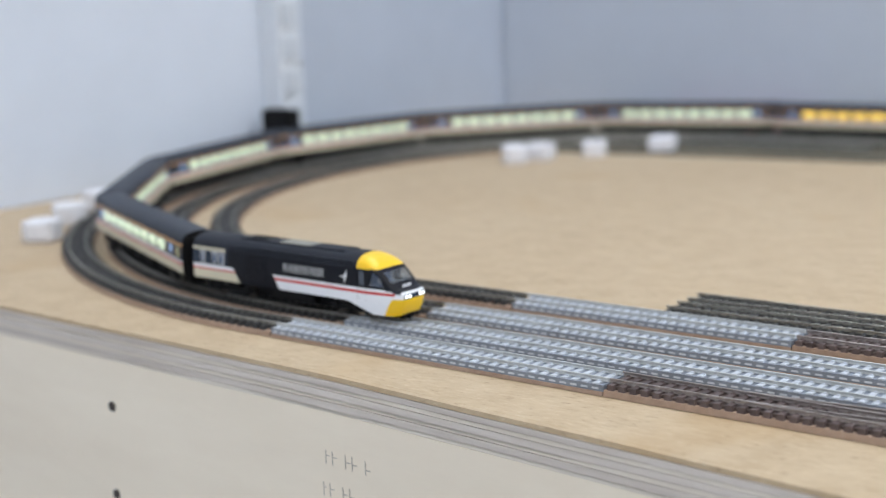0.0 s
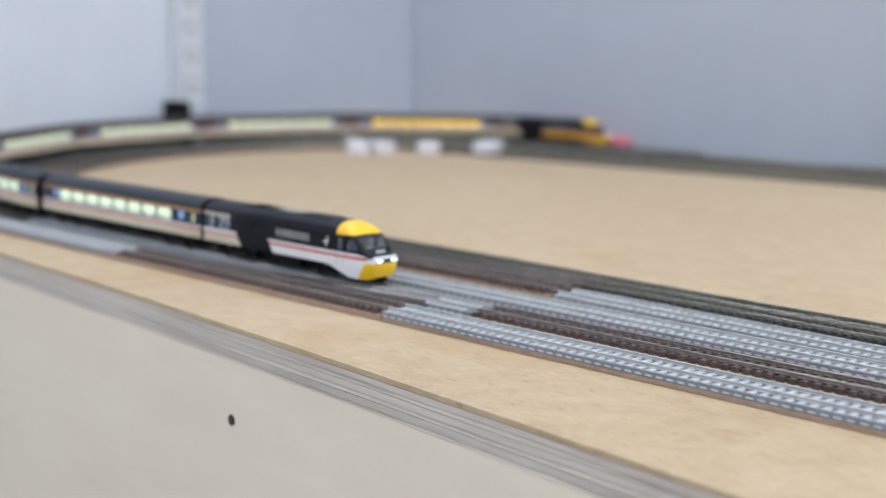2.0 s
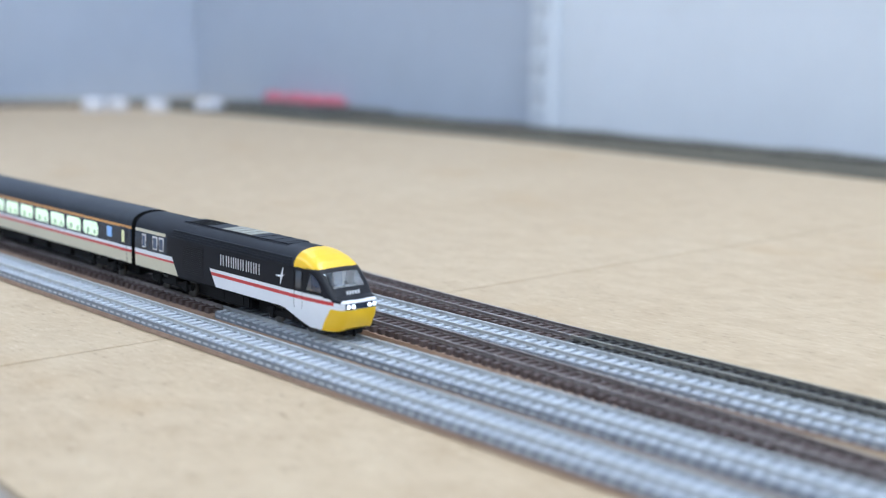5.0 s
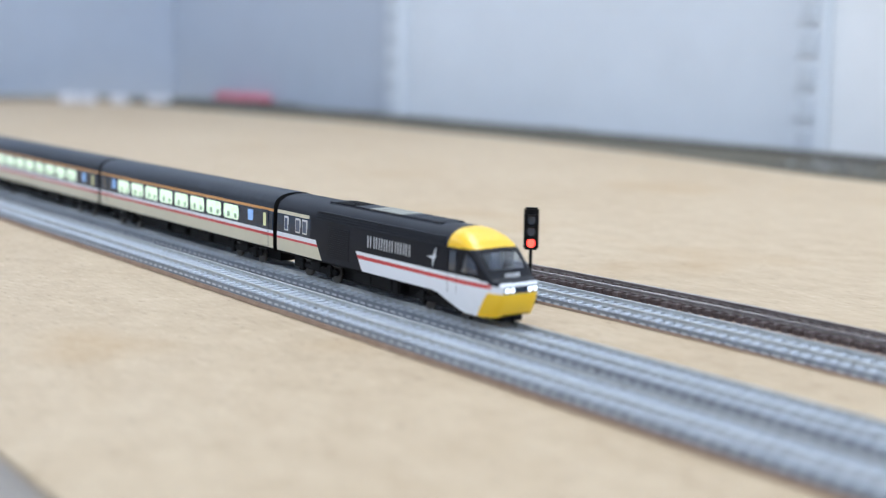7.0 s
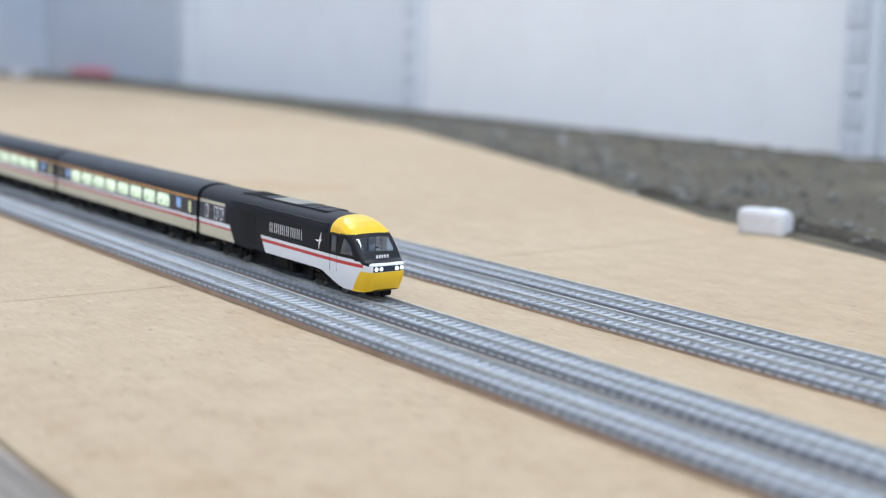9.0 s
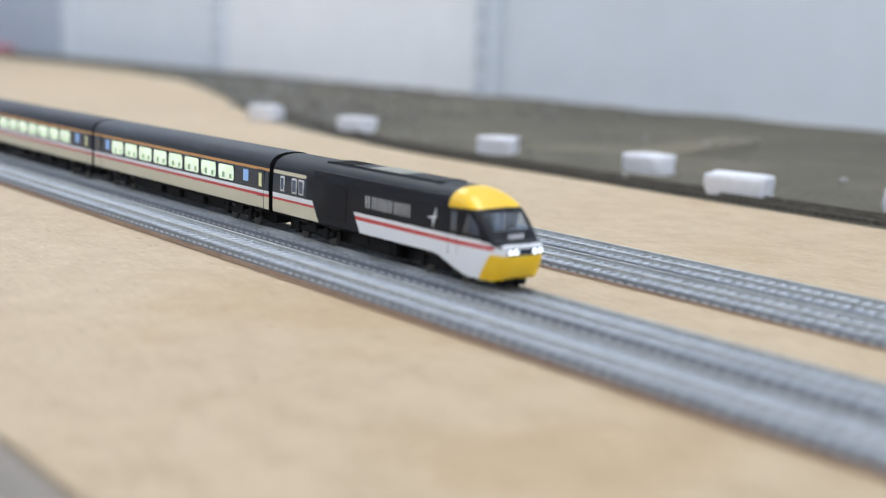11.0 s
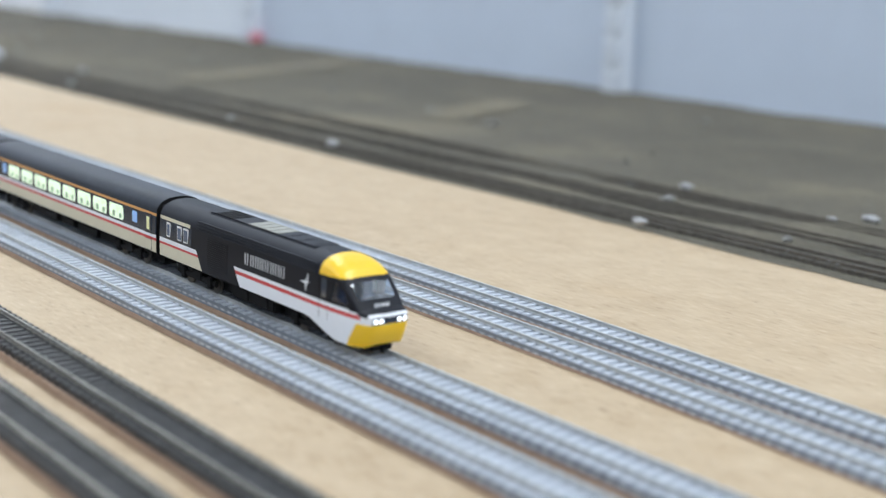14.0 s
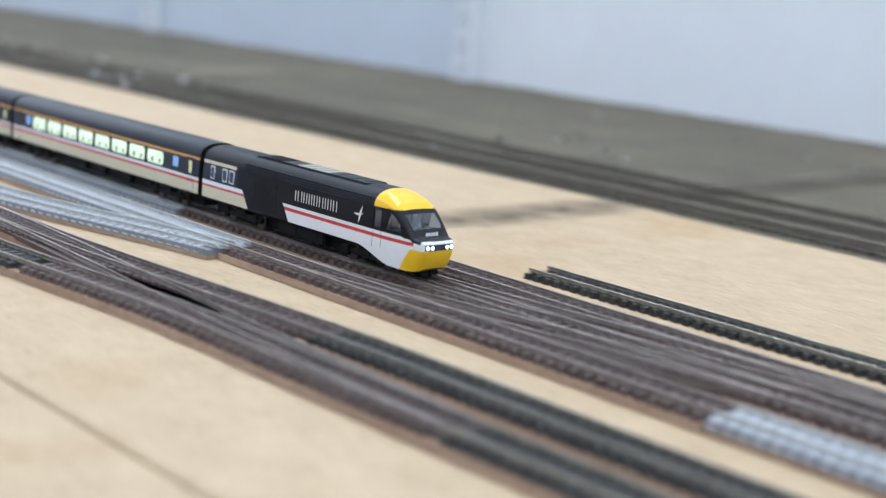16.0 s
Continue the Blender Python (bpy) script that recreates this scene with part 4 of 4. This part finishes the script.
for bx, by, sx, turn in ((3.255, 0.528, 0.060, 20), (3.510, 0.525, 0.064, 10), (3.832, 0.510, 0.056, 30), (4.054, 0.529, 0.062, 8), (4.227, 0.470, 0.075, 15), (4.375, 0.517, 0.066, 12)):
    foam_block(bx, by, sx * 0.72, 0.030, 0.024, turn)
for bx, by, sx, sy, sz, turn in ((-0.516, 0.866, 0.05, 0.06, 0.034, 40), (-0.500, 0.910, 0.05, 0.05, 0.032, 10), (-0.446, 0.975, 0.05, 0.05, 0.030, 30), (-0.374, 1.055, 0.055, 0.075, 0.032, 20), (-0.625, 0.115, 0.05, 0.05, 0.032, 30), (-0.69, 0.20, 0.055, 0.05, 0.034, 60), (-0.745, 0.29, 0.05, 0.05, 0.034, 20)):
    foam_block(bx, by, sx * 0.7, sy * 0.66, sz * 0.78, turn)


def scrap(name, x, y, s, mat, label, cat, z=0.005):
    bm = bmesh.new()
    bmesh.ops.create_icosphere(bm, subdivisions=2, radius=1)
    for v in bm.verts:
        k = 1 + 0.3 * noise.noise(v.co * 1.7 + Vector((x * 9, y * 5, 0)))
        v.co = (v.co.x * s * k, v.co.y * s * 0.75 * k, v.co.z * s * 0.5 * k + s * 0.4)
    bm.verts.index_update()
    geo = [tuple(v.co) for v in bm.verts], [tuple(v.index for v in f.verts) for f in bm.faces]
    bm.free()
    return tagged(part(name, geo, mat, at=place(x, y, z)), label, cat, "loose scraps on the board")


for px, py, s in ((2.195, 1.046, 0.010), (2.398, 1.016, 0.012), (2.874, 0.719, 0.008), (2.71, 0.83, 0.007), (3.00, 0.60, 0.007), (2.55, 0.92, 0.006), (4.689, 0.566, 0.010), (4.88, 0.462, 0.009), (5.37, 0.47, 0.007), (5.635, 0.452, 0.011), (6.144, 0.428, 0.009), (6.034, 0.61, 0.009), (6.237, 0.627, 0.010), (6.215, 0.60, 0.006), (6.495, 0.475, 0.011), (6.52, 0.505, 0.009), (6.506, 0.54, 0.010), (6.54, 0.47, 0.007), (6.578, 0.576, 0.012), (6.649, 0.435, 0.010), (7.22, 0.72, 0.006), (7.38, 0.66, 0.006)):
    scrap("scrap", px, py, s * 0.85, M_SCRAP, "small pale scrap of foam on the dark ground", "scrap")
scrap("pink_scrap", 4.03, 1.325 - 0.02, 0.024, M_PINK, "small pinkish red scrap against the wall", "scrap")
for i, (qx, qy) in enumerate(((-0.48, 1.325), (-0.41, 1.335), (-0.34, 1.335), (-0.28, 1.34))):
    foam = scrap("pink_foam", qx, qy - 0.03, 0.034, M_PINK, "rough pink foam piece beside the wall", "foam", 0.0)


def colour_light_signal(x, y):
    top = tagged(new("railway_signal"), "black model colour-light signal showing a red lamp", "signal")
    top.matrix_basis = place(x, y, 0.0, 0, 0, -40)
    top.scale = (0.72, 0.72, 0.95)
    part("base", box(-0.006, 0.006, -0.005, 0.005, 0.0, 0.004, 0.001), M_UNDER, top)
    part("post", disc(0, 0, 0.022, 0.0016, 0.044, "z", 10), M_UNDER, top)
    part("head", join(box(-0.003, 0.002, -0.0065, 0.0065, 0.036, 0.064, 0.0012)), M_UNDER, top)
    for i in range(3):
        part("lens", disc(0.0026, 0, 0.041 + 0.0075 * i, 0.0034, 0.0014, "x", 12), M_REDL if i == 0 else M_GLASS, top, "red glowing lens" if i == 0 else "")
        part("hood", box(0.002, 0.007, -0.0033, 0.0033, 0.0437 + 0.0075 * i, 0.0445 + 0.0075 * i), M_UNDER, top)


colour_light_signal(2.313, 0.086)
# glue spots and packing scraps on the track edges
for px, py, s in ((6.02, Y4 - 0.022, 0.007), (7.11, Y4 - 0.04, 0.006)):
    scrap("glue_spot", px, py, s * 0.6, M_FOAM, "white dab of dried glue beside the track", "glue", 0.001)


def film_material(name, color, strength):
    """A film of one colour that thins out from the middle of its strip, in blotches."""
    m, nt, b = material(name)
    b.inputs["Base Color"].default_value, b.inputs["Roughness"].default_value = (*color, 1), 0.9
    tc, sep = nt.nodes.new("ShaderNodeTexCoord"), nt.nodes.new("ShaderNodeSeparateXYZ")
    nt.links.new(tc.outputs["Generated"], sep.inputs[0])
    fades = []
    for axis, soft in (("Y", 0.9), ("X", 0.35)):
        out = sep.outputs[axis]
        for op, v in (("SUBTRACT", 0.5), ("ABSOLUTE", 0), ("MULTIPLY", 2.0)):
            n = nt.nodes.new("ShaderNodeMath")
            n.operation, n.inputs[1].default_value = op, v
            nt.links.new(out, n.inputs[0])
            out = n.outputs[0]
        fades.append(ramp(nt, out, [(0.95 - soft, (1, 1, 1)), (0.97, (0, 0, 0))]))
    edge = mix(nt, 1.0, fades[0], fades[1], "MULTIPLY")
    blot = ramp(nt, noise_out(nt, 55, 4.0), [(0.32, (0.25, 0.25, 0.25)), (0.62, (1, 1, 1))])
    alpha = mix(nt, 1.0, mix(nt, 1.0, edge, blot, "MULTIPLY"), (strength, strength, strength), "MULTIPLY")
    nt.links.new(alpha, b.inputs["Alpha"])
    return m


def floor_film(name, x0, y0, x1, y1, half, mat, z, label):
    """A thin uneven film from one place of the board to another."""
    length, turn = math.hypot(x1 - x0, y1 - y0), math.degrees(math.atan2(y1 - y0, x1 - x0))
    n = 14
    v = []
    for k in range(n + 1):
        grow = min(1.0, 0.25 + 3 * min(k, n - k) / n) * (1 + 0.25 * noise.noise((k * 0.9, x0, y0)))
        v += [(length * k / n, -half * grow, 0), (length * k / n, half * grow, 0)]
    f = [(2 * k, 2 * k + 2, 2 * k + 3, 2 * k + 1) for k in range(n)]
    return tagged(part(name, (v, f), mat, at=place(x0, y0, z, 0, 0, turn)), label, "stain", "", "structure")


M_BAND = film_material("dark_band", (0.10, 0.085, 0.065), 0.70)
M_DUST = film_material("tan_dust", (0.36, 0.31, 0.20), 0.50)
# soft-edged band, darker than the board and scatter it crosses
floor_film("sheet_joint_stain", 7.590, 0.14, 7.568, 0.47, 0.040, M_BAND, 0.0006, "soft dark dirt along a joint of the board")
floor_film("ground_joint_stain", 7.566, 0.45, 7.55, 1.31, 0.050, M_BAND, 0.011, "soft dark dirt along a joint of the board")
for x0, y0, x1, y1 in ((4.94, 0.57, 4.58, 1.26), (5.50, 0.70, 5.33, 1.02), (6.48, 0.62, 6.40, 0.90), (3.95, 0.62, 3.80, 0.95)):
    floor_film("dust_streak", x0, y0, x1, y1, 0.055, M_DUST, 0.0105, "pale tan dust streak across the scatter")

# ---- what moves ----
RUN = [(0, 0.0000), (0.5, 0.1279), (1, 0.2541), (1.5, 0.3799), (2, 0.5158), (2.5, 0.6602), (3, 0.8135), (3.5, 0.9696), (4, 1.1304), (4.5, 1.2983), (5, 1.4731), (7.5, 2.6472), (8, 2.8958), (8.5, 3.1480), (9, 3.4057), (11.5, 4.7880), (11.8, 4.9644), (12, 5.0836), (12.5, 5.3886), (13, 5.7048), (13.5, 6.0322), (14, 6.3674), (14.5, 6.7096), (15, 7.0588), (15.5, 7.4178), (15.8, 7.6367), (16, 7.7843)]


def travelled(t):
    """How far the nose has come along its line at t seconds: a smooth curve through RUN."""
    ts, ss = [p[0] for p in RUN], [p[1] for p in RUN]
    i = max(0, min(len(ts) - 2, int(np.searchsorted(ts, t)) - 1))
    def slope(k):
        a, b = max(0, k - 1), min(len(ts) - 1, k + 1)
        return (ss[b] - ss[a]) / (ts[b] - ts[a])
    h = ts[i + 1] - ts[i]
    u = (t - ts[i]) / h
    return (2 * u**3 - 3 * u * u + 1) * ss[i] + (u**3 - 2 * u * u + u) * h * slope(i) + (3 * u * u - 2 * u**3) * ss[i + 1] + (u**3 - u * u) * h * slope(i + 1)


def run_rows(behind, base, turned=False):
    """Rows for a vehicle whose middle is behind metres after the nose and whose bogies are base apart."""
    rows = []
    for k in range(65):
        t = 0.25 * k
        s = travelled(t) - behind
        xa, ya, _ = loop(s + base / 2, 0)
        xb, yb, _ = loop(s - base / 2, 0)
        turn = math.degrees(math.atan2(ya - yb, xa - xb))
        rows.append((t, place((xa + xb) / 2, (ya + yb) / 2, RAIL, 0, 0, turn + (180 if turned else 0))))
    return rows


def motions():
    car, unit = 17.9 * K, 22.87 * K
    walk(front_car, run_rows(8.87 * K, 10.3 * K))
    for i, ob in enumerate(coaches):
        walk(ob, run_rows(car + 0.1 * K + unit * (i + 0.5), 15.7 * K))
    walk(rear_car, run_rows(car + 0.2 * K + unit * 7 + 8.87 * K, 10.3 * K, True))


motions()
